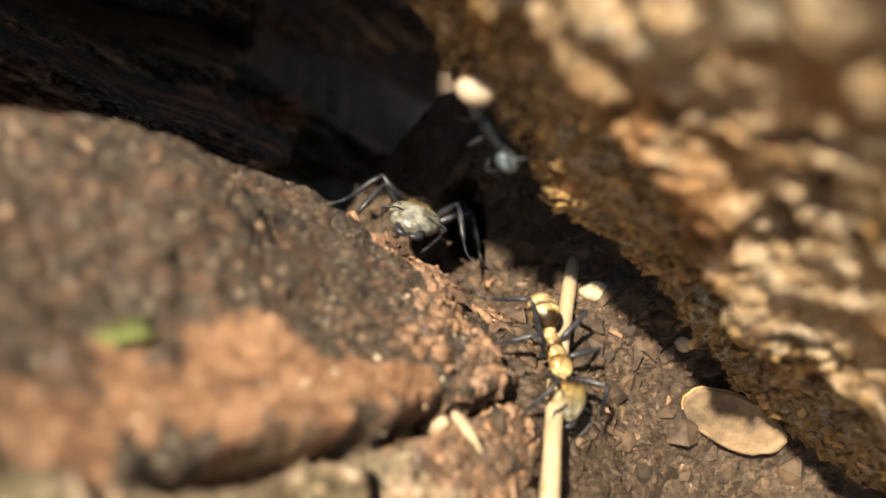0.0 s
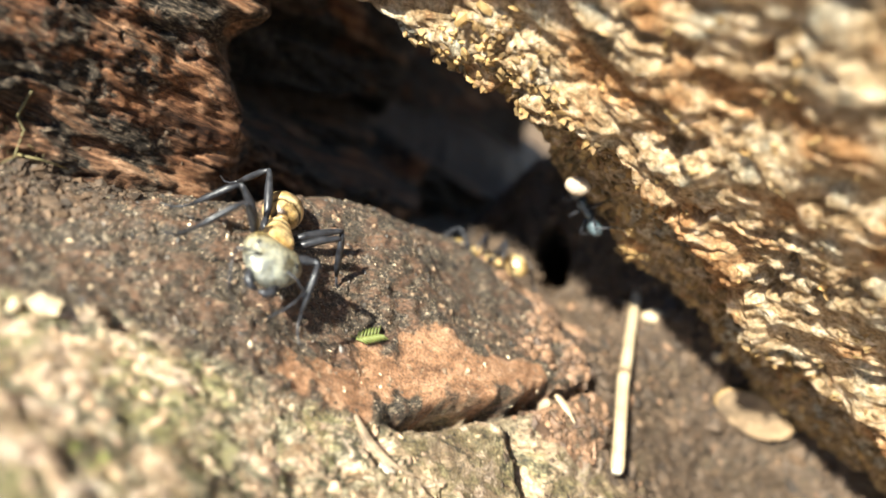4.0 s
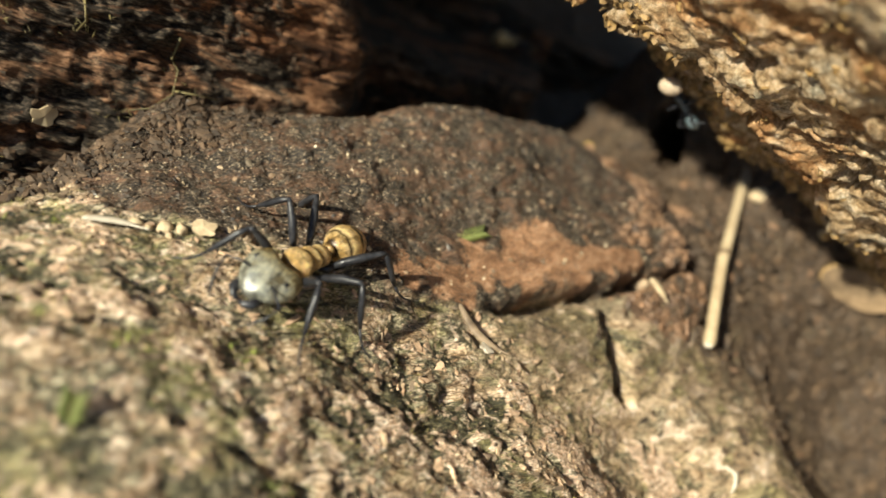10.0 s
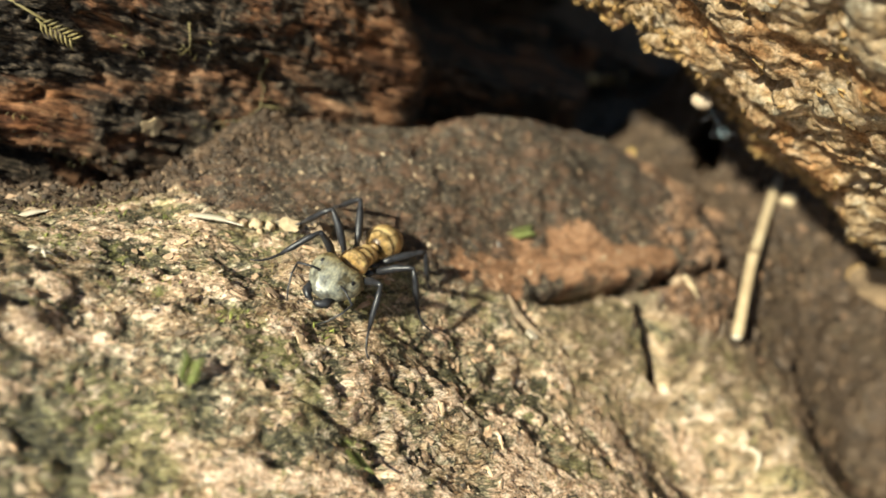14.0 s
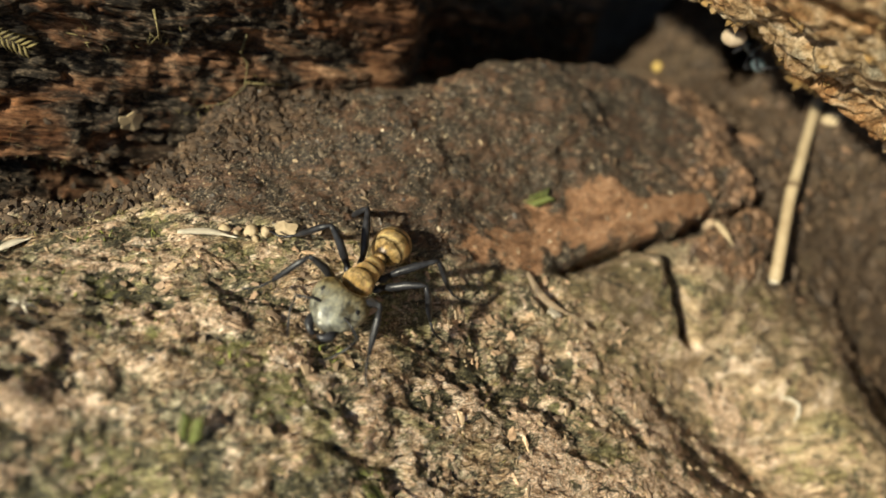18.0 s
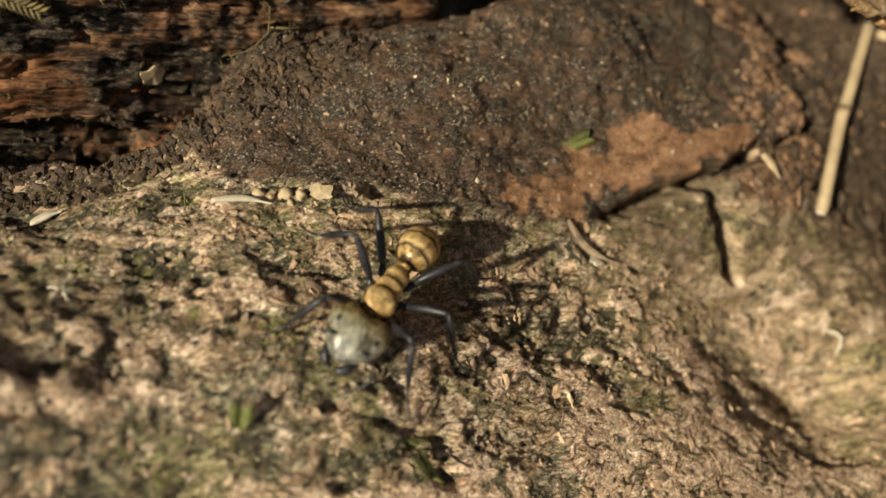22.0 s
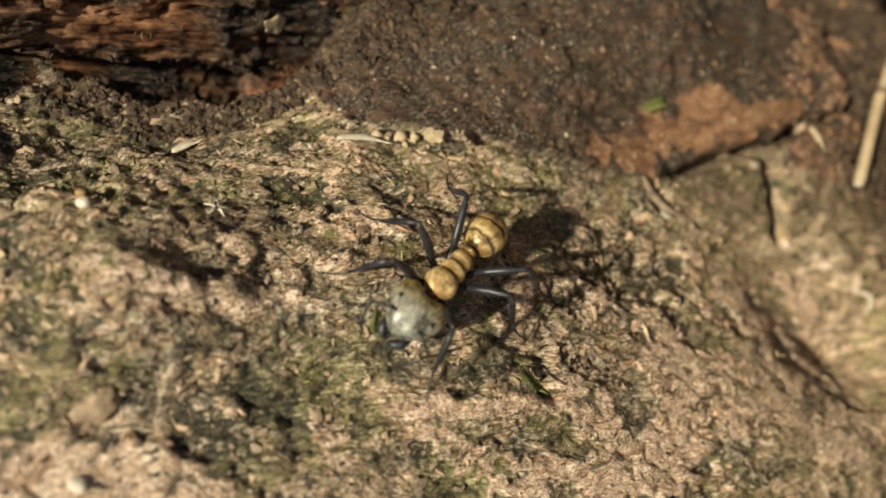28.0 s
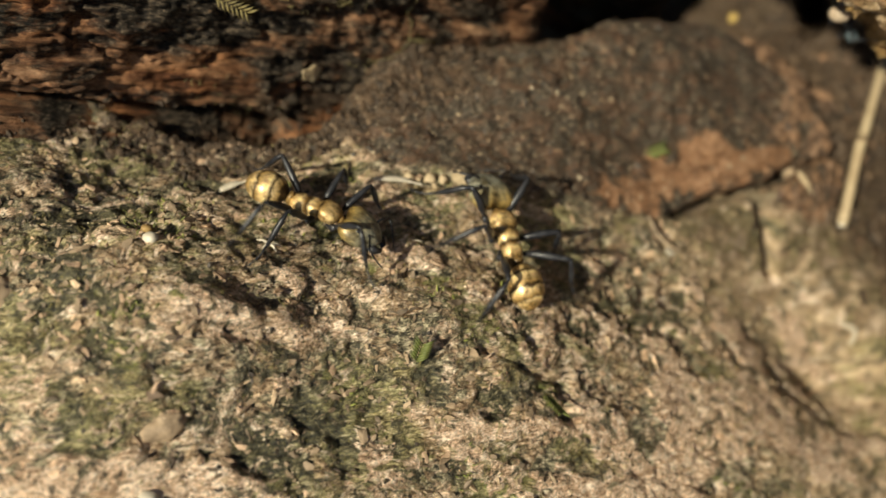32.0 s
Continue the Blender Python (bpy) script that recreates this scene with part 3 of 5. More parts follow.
def log_flank():
    xs = graded((-16, 0.8), (-9, 0.12), (-7.2, 0.026), (2.6, 0.08), (5, 0.5), (14, 0))
    ys = graded((-14, 0.8), (-4, 0.1), (-2, 0.026), (7.2, 0.08), (9.6, 0.5), (15, 0))
    x, y = [v.ravel() for v in np.meshgrid(xs, ys)]
    z = lie(x, y)
    p = np.stack([x, y, z], 1)
    wob = rough(p, 0.5, 3, seed=5)
    mound = ramp(inside(x, y, MOUND) + 0.10 * wob, -0.03, 0.05)
    soil = ramp(0.5 * (x + 0.9) + 0.22 * (y - 2) + 0.35 * rough(p, 1.0, 3, seed=8), -0.1, 0.35)
    g = np.stack([0.5 * (0.92 * x + 0.38 * y), 0.92 * y - 0.38 * x, z], 1)
    pale = blobs(x, y, PALE, 0.5 * rough(p, 0.4, 5, 0.65, seed=6))
    plates_ = ramp(rough(g * (1.1, 1.1, 1), 0.42, 5, 0.64, seed=51) + 0.2 * rough(p, 1.4, 2, seed=52), 0.16, 0.36) * (0.66 + 0.1 * ramp(x, -3.0, -1.5))
    pale = np.maximum(pale, plates_ * ramp(2.2 - y + 0.5 * wob, 0.0, 0.6))
    murk = blobs(x, y, MURK, 0.75 * rough(p, 0.25, 5, 0.65, seed=53)) * 0.78
    for line, w in zip(STRIPS, (0.26, 0.12, 0.22)):
        pale = np.maximum(pale, 0.95 * ramp(w - near_line(x, y, line) + 0.09 * rough(p, 0.3, 4, 0.6, seed=17), 0.0, 0.07))
    # brown soil deep in the hollow, shade under the overhang mixed into its colour
    humus_shade = ramp(y - 3.8 + 0.3 * (x - 0.5) + 0.5 * wob, -1.7, 0.8) * 0.94
    peel = ramp(inside(x, y, PEEL) + 0.16 * rough(p, 0.35, 4, 0.62, seed=7), -0.06, 0.12)
    green = blobs(x, y, GREEN, 0.8 * rough(p, 0.16, 4, 0.7, seed=9)) * 0.5
    h = 0.07 * rough(g, 0.9, 3, seed=1) + 0.030 * rough(g * (0.65, 1.2, 1), 0.26, 5, 0.68, seed=2, turn=0.5) * (1 - 0.2 * soil) + 0.020 * rough(g * (0.6, 1.2, 1), 0.07, 2, 0.65, seed=3, turn=0.5)
    h = h * (1 - 0.55 * pale) * (1 - 0.6 * peel)
    net = rough(g * (0.7, 1.1, 1), 0.75, 4, 0.6, seed=15)
    h = h - 0.035 * np.exp(-(net / 0.035) ** 2) * (1 - mound) * (1 - 0.6 * soil)
    h = h + 0.05 * pale - 0.045 * murk + 0.06 * mound * ramp(x, -4.2, -2.0)
    h = h + mound * (1 - 0.8 * peel) * (0.032 * rough(p, 0.16, 3, 0.6, seed=16, turn=0.4) + 0.03 * rough(p, 0.45, 2, seed=18))
    h = h + humus_shade * (1 - mound) * 0.07 * rough(p, 0.4, 4, 0.6, seed=54, turn=0.3)
    wig = 0.04 * rough(p, 0.22, 3, seed=12)
    h = h - 0.42 * np.exp(-((near_line(x, y, CRACK) + wig) / 0.045) ** 2) * ramp(x, -1.65, -1.0)
    h = h - 0.8 * np.exp(-((near_line(x, y, SPLIT) + 0.7 * wig) / 0.05) ** 2)
    h = h - 0.22 * np.exp(-((near_line(x, y, SEAM) + 1.3 * wig) / 0.045) ** 2) * ramp(rough(p, 0.5, 2, seed=19), -0.55, 0.1)
    hole = np.exp(-((np.hypot(x + 0.05, (y - 6.84) * 0.8) + 0.02 * wob) / 0.19) ** 8)
    brink = y - np.interp(x, [-9, -6.3, -5.5, -5.0, -4.55, -4.3, -3.9, -3.4], [1.8, 1.7, 1.7, 1.8, 2.1, 2.55, 2.95, 3.5])
    h = h - 1.1 * ramp(brink + 0.12 * wob, -0.3, 0.25) * ramp(-x, 4.0, 4.7)
    humus_shade = np.maximum(humus_shade, ramp(brink + 0.2 * wob, -0.75, -0.05) * ramp(-x, 4.0, 4.8) * 0.93)
    humus_shade = np.maximum(humus_shade, 0.6 * ramp(0.6 - np.hypot(x + 0.8, y - 2.75) + 0.2 * wob, 0.0, 0.35))
    film = ramp(rough(p, 0.55, 5, 0.65, seed=14) + 0.5 * ramp(-x, 1.0, 4.0) - 0.3 * ramp(y, 0.5, 2.0), 0.12, 0.7) * (1 - soil) * 0.75
    h = h - 0.05 * np.exp(-((near_line(x, y, CLEFT) + 0.6 * wig) / 0.035) ** 2)
    for line in RED:
        h = h + 0.07 * np.exp(-((near_line(x, y, line) + wig) / 0.10) ** 2) - 0.05 * np.exp(-((near_line(x, y + 0.16, line) + wig) / 0.05) ** 2)
    pit = np.hypot(x + 1.97, y + 0.08)
    h = h - 0.15 * np.exp(-(pit / 0.06) ** 2)
    e = 0.05
    nx, ny = (lie(x - e, y) - lie(x + e, y)) / (2 * e), (lie(x, y - e) - lie(x, y + e)) / (2 * e)
    n = np.stack([nx, ny, np.ones_like(nx)], 1)
    n /= np.linalg.norm(n, axis=1)[:, None]
    q = (p + n * h[:, None] + hole[:, None] * (0.3, 2.6, -2.0) + (0, 0, EYE / CM)) * CM
    shape = (len(ys), len(xs))
    rim = (x == xs[0]) | (x == xs[-1]) | (y == ys[0]) | (y == ys[-1])
    q[rim, 2] = -0.08
    flow = np.stack([0.6 * (0.92 * x + 0.38 * y), 0.92 * y - 0.38 * x, z + h], 1)
    SKIN["log"] = (xs, ys, q.reshape(*shape, 3))
    ob = sheet("log_flank", q.reshape(*shape, 3), BARK, [("mound", mound), ("soil", soil), ("pale", pale), ("peel", peel), ("green", green), ("humus_shade", humus_shade), ("film", film), ("murk", murk)], flow)
    return tagged(ob, "weathered mossy log surface, tan and dark grey, with a darker brown mound", "log", kind="structure")


log_flank()

# ---- the wood wall behind ----
WALL = Matrix(((0.564, 0.447, 0.694, -4.49), (0.523, 0.457, -0.719, 2.73), (-0.639, 0.769, 0.024, -0.42), (0, 0, 0, 1)))


GAP = [(-4.0, -0.8), (-2.2, -0.9), (-1.5, -0.98), (-0.9, -0.95), (-0.3, -1.1)]
CLEFT_HIGH = [(2.4, 1.0), (2.9, 1.1), (3.8, 1.12), (4.7, 1.25), (5.4, 1.45), (6.2, 1.6)]
SEAM_HIGH = [(-1.5, 1.5), (0.6, 1.75), (2.0, 2.05), (3.6, 2.2), (5.5, 2.5)]


def wall_depth(s, v):
    """How far the wood stands out at s along and v up, in cm."""
    back = -1.6 * ramp(s, 5.8, 7.4) - 0.06 * np.maximum(s - 3.0, 0)
    under = -0.35 * ramp(-v, 1.1, 1.6)
    belly = 0.06 * ramp(s, 1.8, 3.0) * np.exp(-((v - np.interp(s, [2, 4, 6], [0.75, 0.9, 1.15])) / 0.28) ** 2)
    line = np.interp(s, [a for a, _ in CLEFT_HIGH], [b for _, b in CLEFT_HIGH])
    hollow = -1.5 * ramp(s + 0.25 * np.sin(5 * v), 1.9, 3.2) * ramp(v - line, -0.05, 0.25) - 1.3 * ramp(s, 2.2, 3.4)
    return back + under + belly + hollow + 0.07 * np.sin(v * 2.1 + 0.4 * s)


def wood_wall():
    ss = graded((-9, 0.3), (-3, 0.026), (6.5, 0.08), (11, 0))
    vs = np.append(graded((-3, 0.1), (-1.6, 0.022), (2.6, 0.08), (4, 0.2), (6, 0)), (6.3, 9.0, 12.0))
    s, v = [k.ravel() for k in np.meshgrid(ss, vs)]
    p = np.stack([s * 0.3, v, 0 * s], 1)
    fibre = np.stack([s * 0.16, v + 0.06 * np.sin(1.3 * s), 0.2 * s], 1)
    rot_shade = ramp(rough(np.stack([0.6 * s, v, 0 * s], 1), 0.7, 3, seed=26), -0.15, 0.35)
    # the recess's shade, painted as black wood where the wall falls back
    rot_shade = np.maximum(rot_shade, ramp(s + 0.4 * rough(p, 0.5, 3, seed=28), 2.1, 2.9))
    d = wall_depth(s, v) + 0.08 * rough(p, 0.8, 3, seed=21)
    d = d + (0.045 + 0.03 * rot_shade) * rough(fibre, 0.15, 4, 0.62, seed=22, turn=0.6) + 0.03 * rot_shade * rough(np.stack([0.7 * s, v, 0 * s], 1), 0.16, 3, 0.6, seed=25, turn=0.3)
    split = rough(fibre, 0.32, 3, 0.6, seed=27)
    d = d - 0.09 * np.exp(-(split / 0.05) ** 2)
    wig = 0.05 * rough(p, 0.3, 2, seed=23)
    d = d - 0.5 * np.exp(-((near_line(s, v, GAP) + wig) / 0.13) ** 2)
    wide = np.interp(s, [2.2, 3.2, 4.6, 6.2], [0.05, 0.15, 0.32, 0.42])
    d = d - np.interp(s, [2.2, 3.2, 4.6], [0.2, 0.7, 1.5]) * np.exp(-((near_line(s, v, CLEFT_HIGH) + wig) / wide) ** 4)
    d = d - 0.35 * np.exp(-((near_line(s, v, SEAM_HIGH) + wig) / 0.10) ** 2)
    d = np.where(v > 6.1, -3.5, d) - np.where(v > 8, 2.0, 0)
    m = np.array(WALL)
    height = np.where(v > 11, -9.0, np.where(v > 8, 3.0, np.where(v > 6.1, 6.0, v)))
    q = s[:, None] * m[:3, 0] + height[:, None] * m[:3, 1] + d[:, None] * m[:3, 2] + m[:3, 3] + (0, 0, EYE / CM)
    SKIN["wood"] = (ss, vs, (q * CM).reshape(len(vs), len(ss), 3))
    ob = sheet("wood_wall", (q * CM).reshape(len(vs), len(ss), 3), WOOD, [("rot_shade", rot_shade)], np.stack([s, v, d], 1))
    return tagged(ob, "red-brown rotten wood wall with dark grooves behind the mound", "wood", kind="structure")


wood_wall()

# ---- the overhanging ochre bark ----
OVER = Matrix(((0.55, -0.61, -0.56, 1.15), (0.10, 0.72, -0.69, 4.01), (-0.83, -0.33, -0.46, -2.0), (0, 0, 0, 1)))
RIM = [(-7, 5.5), (-4, 3.0), (-2.84, 2.1), (-2.1, 1.68), (-1.3, 1.62), (-0.7, 1.66), (-0.2, 1.55), (0.5, 1.58), (1.0, 1.42), (1.3, 1.25), (2.4, 1.15), (3.4, 1.0), (4.3, 0.65), (7, 0.4)]
LEDGE = [(-7, 4.6), (-3.2, 2.1), (-2.16, 1.40), (-1.7, 0.92), (-1.4, 0.5), (-1.05, 0.17), (-0.5, 0.08), (0.05, 0.0), (0.8, 0.10), (1.35, 0.22), (1.55, 0.28), (1.62, -0.1), (2.2, -0.5), (3.4, -0.8), (7, -1.2)]


def overhang():
    us = graded((-7, 0.4), (-3, 0.03), (4.2, 0.1), (6.0, 0))
    ws = graded((-6.0, 0.3), (-1.2, 0.08), (-0.4, 0.03), (2.6, 0.06), (4.2, 0.3), (8, 0))
    ws = np.append(ws, (9.0, 10.0))
    u, w = [k.ravel() for k in np.meshgrid(us, ws)]
    rim = np.interp(u, [a for a, _ in RIM], [b for _, b in RIM])
    p = np.stack([u * 0.85, w, 0.3 * u], 1)
    edge = 0.09 * rough(np.stack([u, 0 * u, 0 * u], 1), 0.5, 4, 0.6, seed=31)
    face = np.maximum(w, 0)
    under = np.maximum(-w, 0)
    v = rim + edge - face - 0.25 * under
    lip = np.interp(u, [a for a, _ in LEDGE], [b for _, b in LEDGE]) + 0.07 * rough(np.stack([u, 0.15 * v, 0 * u], 1), 0.22, 4, 0.62, seed=37)
    share = np.clip((v - lip) / np.maximum(rim - lip, 0.2), 0, 1)
    d = -1.0 * under - 0.07 * np.exp(-face / 0.12) + 0.04 - 0.22 * share + 0.17 * ramp(lip - v, -0.03, 0.05) * (1 - 0.5 * ramp(lip - v, 0.3, 1.2))
    d = d + (0.10 * rough(p, 1.1, 3, seed=32) + 0.05 * rough(p, 0.45, 5, 0.72, seed=33, turn=0.15) + 0.03 * rough(p, 0.12, 3, 0.7, seed=34, turn=0.2)) * ramp(face + under, 0.0, 0.2)
    d = d + 0.02 * rough(p, 0.15, 3, 0.6, seed=35)
    pits = rough(p * (1.3, 1, 1), 0.34, 4, 0.65, seed=38)
    d = d - 0.16 * ramp(pits, 0.42, 0.75) * ramp(face, 0.1, 0.3)
    splinter = ramp(near_line(u, v, [(-1.05, 0.1), (0.0, -0.12), (1.5, 0.2)]), 0.30, 0.12)
    d = d + splinter * (0.06 + 0.03 * rough(np.stack([0.25 * u, v - 0.12 * u, 0 * u], 1), 0.10, 3, 0.6, seed=36, turn=0.6)) * ramp(u, -1.3, -0.8) * ramp(-u, -1.9, -1.5)
    back = w > 8.5
    v = np.where(back, np.where(w > 9.5, rim - 1.5, rim - 8.0), v)
    d = np.where(back, -6.0, d)
    m = np.array(OVER)
    q = u[:, None] * m[:3, 0] + v[:, None] * m[:3, 1] + d[:, None] * m[:3, 2] + m[:3, 3] + (0, 0, EYE / CM)
    SKIN["bark"] = (us, ws, (q * CM).reshape(len(ws), len(us), 3))
    ob = sheet("bark_overhang", (q * CM).reshape(len(ws), len(us), 3), OCHRE)
    return tagged(ob, "overhanging slab of ochre and rust coloured crumbling bark", "bark", kind="structure")


overhang()


def forest_floor():
    bm = bmesh.new()
    bmesh.ops.create_grid(bm, x_segments=60, y_segments=60, size=60)
    for q in bm.verts:
        q.co.z = -0.06 + 0.05 * (noise.noise(q.co * 0.7) - noise.noise(Vector((0, 0, 0)))) * min(1.0, q.co.xy.length / 3) + 0.004 * q.co.xy.length
    me = bpy.data.meshes.new("ground")
    bm.to_mesh(me)
    bm.free()
    me.materials.append(LITTER)
    return tagged(new("ground", me), "dark brown forest floor of leaf litter", "ground", kind="structure")


forest_floor()


# ---- loose stuff ----
RNG = np.random.default_rng(7)
ICO = None


def lump_shape():
    global ICO
    if ICO is None:
        bm = bmesh.new()
        bmesh.ops.create_icosphere(bm, subdivisions=1, radius=1)
        bm.verts.ensure_lookup_table()
        ICO = (np.array([q.co[:] for q in bm.verts]), np.array([[q.index for q in f.verts] for f in bm.faces]))
        bm.free()
    return ICO


def frames_for(n):
    """A turn whose z is each normal, with a random spin."""
    a = RNG.normal(size=n.shape)
    x = np.cross(a, n)
    x /= np.linalg.norm(x, axis=1)[:, None]
    return np.stack([x, np.cross(n, x), n], 2)


def scatter(name, places, normals, sizes, material, label, category, thick=0.7, sink=0.3, tilt=0.3):
    """Many small lumps or flakes as one mesh of kind stuff; sizes in cm."""
    verts, faces = lump_shape()
    k = len(places)
    n = normals + tilt * RNG.normal(size=normals.shape)
    n /= np.linalg.norm(n, axis=1)[:, None]
    turn = frames_for(n)
    shape = verts[None] * (1 + 0.35 * RNG.normal(size=(k, len(verts), 1)))
    stretch = np.stack([RNG.uniform(0.6, 1.5, k), RNG.uniform(0.5, 1.1, k), thick * RNG.uniform(0.6, 1.3, k)], 1)
    shape = shape * stretch[:, None] * (sizes * CM)[:, None, None]
    out = np.einsum("kij,kvj->kvi", turn, shape) + (places - normals * (sizes * CM * thick * sink)[:, None])[:, None]
    idx = (np.arange(k) * len(verts))[:, None, None] + faces[None]
    me = bpy.data.meshes.new(name)
    me.from_pydata(out.reshape(-1, 3).tolist(), [], idx.reshape(-1, 3).tolist())
    me.materials.append(material)
    return tagged(new(name, me), label, category, kind="stuff")


def plates(name, places, normals, sizes, material, label, category, long=1.3, tilt=0.22):
    """Thin angular flakes with sharp edges as one mesh of kind stuff; sizes in cm."""
    k = len(places)
    n = normals + tilt * RNG.normal(size=normals.shape)
    n /= np.linalg.norm(n, axis=1)[:, None]
    turn = frames_for(n)
    a = (np.arange(6) + RNG.uniform(-0.35, 0.35, (k, 6))) * math.pi / 3
    r = RNG.uniform(0.55, 1.25, (k, 6))
    x, y = r * np.cos(a) * long, r * np.sin(a) * RNG.uniform(0.4, 0.9, (k, 1))
    thick = RNG.uniform(0.10, 0.28, (k, 1))
    top = np.stack([x, y, thick + 0.12 * RNG.normal(size=(k, 6))], 2)
    low = np.stack([x * 0.95, y * 0.95, -0.25 + 0 * x], 2)
    mid = np.stack([0 * thick, 0 * thick, thick + 0.1], 2)
    shape = np.concatenate([top, low, mid], 1) * (sizes * CM)[:, None, None]
    out = np.einsum("kij,kvj->kvi", turn, shape) + places[:, None]
    tri = []
    for j in range(6):
        i = (j + 1) % 6
        tri += [(j, i, 12), (6 + j, 6 + i, i), (6 + j, i, j)]
    idx = (np.arange(k) * 13)[:, None, None] + np.array(tri)[None]
    me = bpy.data.meshes.new(name)
    me.from_pydata(out.reshape(-1, 3).tolist(), [], idx.reshape(-1, 3).tolist())
    me.materials.append(material)
    return tagged(new(name, me), label, category, kind="stuff")


def log_points(k, box, keep=None):
    x, y = RNG.uniform(box[0], box[1], k), RNG.uniform(box[2], box[3], k)
    if keep is not None:
        ok = keep(x, y)
        x, y = x[ok], y[ok]
    p, n = skin("log", x, y)
    return p, n


def sizes(k, low, high, power=3.0):
    return low + (high - low) * RNG.random(k) ** power


def clumped(x, y, scale, level, seed):
    return rough(np.stack([x, y, 0 * x], 1), scale, 3, seed=seed) > level


p, n = log_points(12000, (-7.0, 2.5, -2.2, 6.8), lambda x, y: clumped(x, y, 0.8, -0.25, 41) & (y + 0.3 * x < 3.4))
scatter("grit", p, n, sizes(len(p), 0.004, 0.026), GRIT, "loose tan and brown grit over the log", "grit")
p, n = log_points(3000, (-7.0, 1.6, -2.4, 2.6), lambda x, y: clumped(x, y, 0.35, -0.1, 49) & (inside(x, y, MOUND) < -0.03))
plates("pale_flecks", p, n, sizes(len(p), 0.004, 0.020, 2.2), FLECK, "tiny cream flecks of torn bark over the log", "bark flecks", long=1.2, tilt=0.3)
p, n = log_points(6500, (-4.6, 0.2, 1.6, 6.0), lambda x, y: inside(x, y, MOUND) > -0.05)
scatter("mound_grit", p, n, sizes(len(p), 0.004, 0.026, 4.0), MOUND_GRIT, "coarse brown grit covering the dark mound", "grit")
p, n = log_points(9000, (-4.6, 0.3, 1.6, 6.0), lambda x, y: (inside(x, y, MOUND) > -0.15) & (inside(x, y, PEEL) < 0))
scatter("dark_crumbs", p, n, sizes(len(p), 0.006, 0.027, 2.5), DARK, "dark rotten wood crumbs on the mound", "crumbs")
p, n = log_points(13000, (-2.2, 0.5, 3.4, 6.2), lambda x, y: (np.abs(inside(x, y, MOUND)) < 0.42) & (x + 0.3 * y > -0.35) & (inside(x, y, PEEL) < -0.04) & clumped(x, y, 0.5, -0.3, 48))
scatter("frass", p, n, sizes(len(p), 0.010, 0.075, 2.6), FRASS, "heap of reddish brown wood frass on the mound's end", "frass")
p, n = log_points(3400, (-7.0, 1.2, -2.4, 2.4), lambda x, y: clumped(x, y, 0.6, -0.1, 42) & (inside(x, y, MOUND) < -0.05))
plates("bark_flakes", p, n, sizes(len(p), 0.008, 0.055, 2.5), FLAKE, "small thin tan bark flakes lying on the log", "bark flakes")
p, n = log_points(6000, (-7.0, 1.5, -2.4, 2.2), lambda x, y: clumped(x, y, 0.4, -0.2, 45) & (inside(x, y, MOUND) < 0))
plates("bark_fibres", p, n, sizes(len(p), 0.006, 0.03, 2.0), FLAKE, "fine torn bark fibres over the log", "bark fibres", long=1.7, tilt=0.12)
p, n = log_points(3000, (-7.0, 1.6, -2.4, 2.6), lambda x, y: clumped(x, y, 0.55, 0.05, 46) & (inside(x, y, MOUND) < -0.1))
plates("pale_plates", p, n, sizes(len(p), 0.01, 0.05, 2.2), PINK, "pinkish inner bark plates showing through the grey crust", "bark plates", long=1.5, tilt=0.12)
p, n = log_points(900, (-0.6, 3.0, 3.2, 6.6), lambda x, y: (inside(x, y, MOUND) < -0.05) & clumped(x, y, 0.5, 0.0, 47))
plates("soil_chips", p, n, sizes(len(p), 0.01, 0.06, 2.5), FRASS, "reddish wood chips on the soil of the hollow", "chips", tilt=0.5)
p, n = log_points(2400, (-0.6, 3.0, 2.6, 7.6), lambda x, y: inside(x, y, MOUND) < -0.05)
plates("soil_litter", p, n, sizes(len(p), 0.01, 0.05, 2.5), HUMUS, "fine brown litter in the hollow", "litter", tilt=0.5)
p, n = log_points(4600, (-7.0, -0.8, -2.4, 2.0), lambda x, y: clumped(x, y, 0.5, 0.2, 43))
scatter("black_lichen", p, n, sizes(len(p), 0.006, 0.03), DARK, "black lichen crumbs between the bark flakes", "lichen", thick=0.5)
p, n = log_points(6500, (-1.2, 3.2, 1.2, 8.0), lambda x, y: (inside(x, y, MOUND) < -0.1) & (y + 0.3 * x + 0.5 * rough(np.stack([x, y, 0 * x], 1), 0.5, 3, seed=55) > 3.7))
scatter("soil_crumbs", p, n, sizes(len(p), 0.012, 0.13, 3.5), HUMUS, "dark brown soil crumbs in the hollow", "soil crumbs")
p, n = log_points(1500, (-4.4, 0.2, 1.6, 5.4), lambda x, y: (inside(x, y, MOUND) > 0) & clumped(x, y, 0.4, -0.1, 56))
scatter("mound_flecks", p, n, sizes(len(p), 0.004, 0.022, 2.5), FLECK, "cream specks of sand on the dark mound", "sand")
u, w = RNG.uniform(-2.6, 4.0, 900), RNG.uniform(-0.15, 3.4, 900)
p, n = skin("bark", u, w)
plates("bark_scales", p, n, sizes(len(p), 0.012, 0.06, 3.0), RUSTY, "crumbling ochre scales on the overhanging bark", "bark scales", tilt=0.35)
u, w = RNG.uniform(-2.6, 4.0, 3600), -0.2 + 1.5 * RNG.random(3600) ** 1.6
p, n = skin("bark", u, w)
scatter("rim_crumbs", p, n, sizes(len(p), 0.012, 0.06, 2.0), RUSTY, "rusty crumbs along the overhang's broken rim", "crumbs", tilt=0.8)
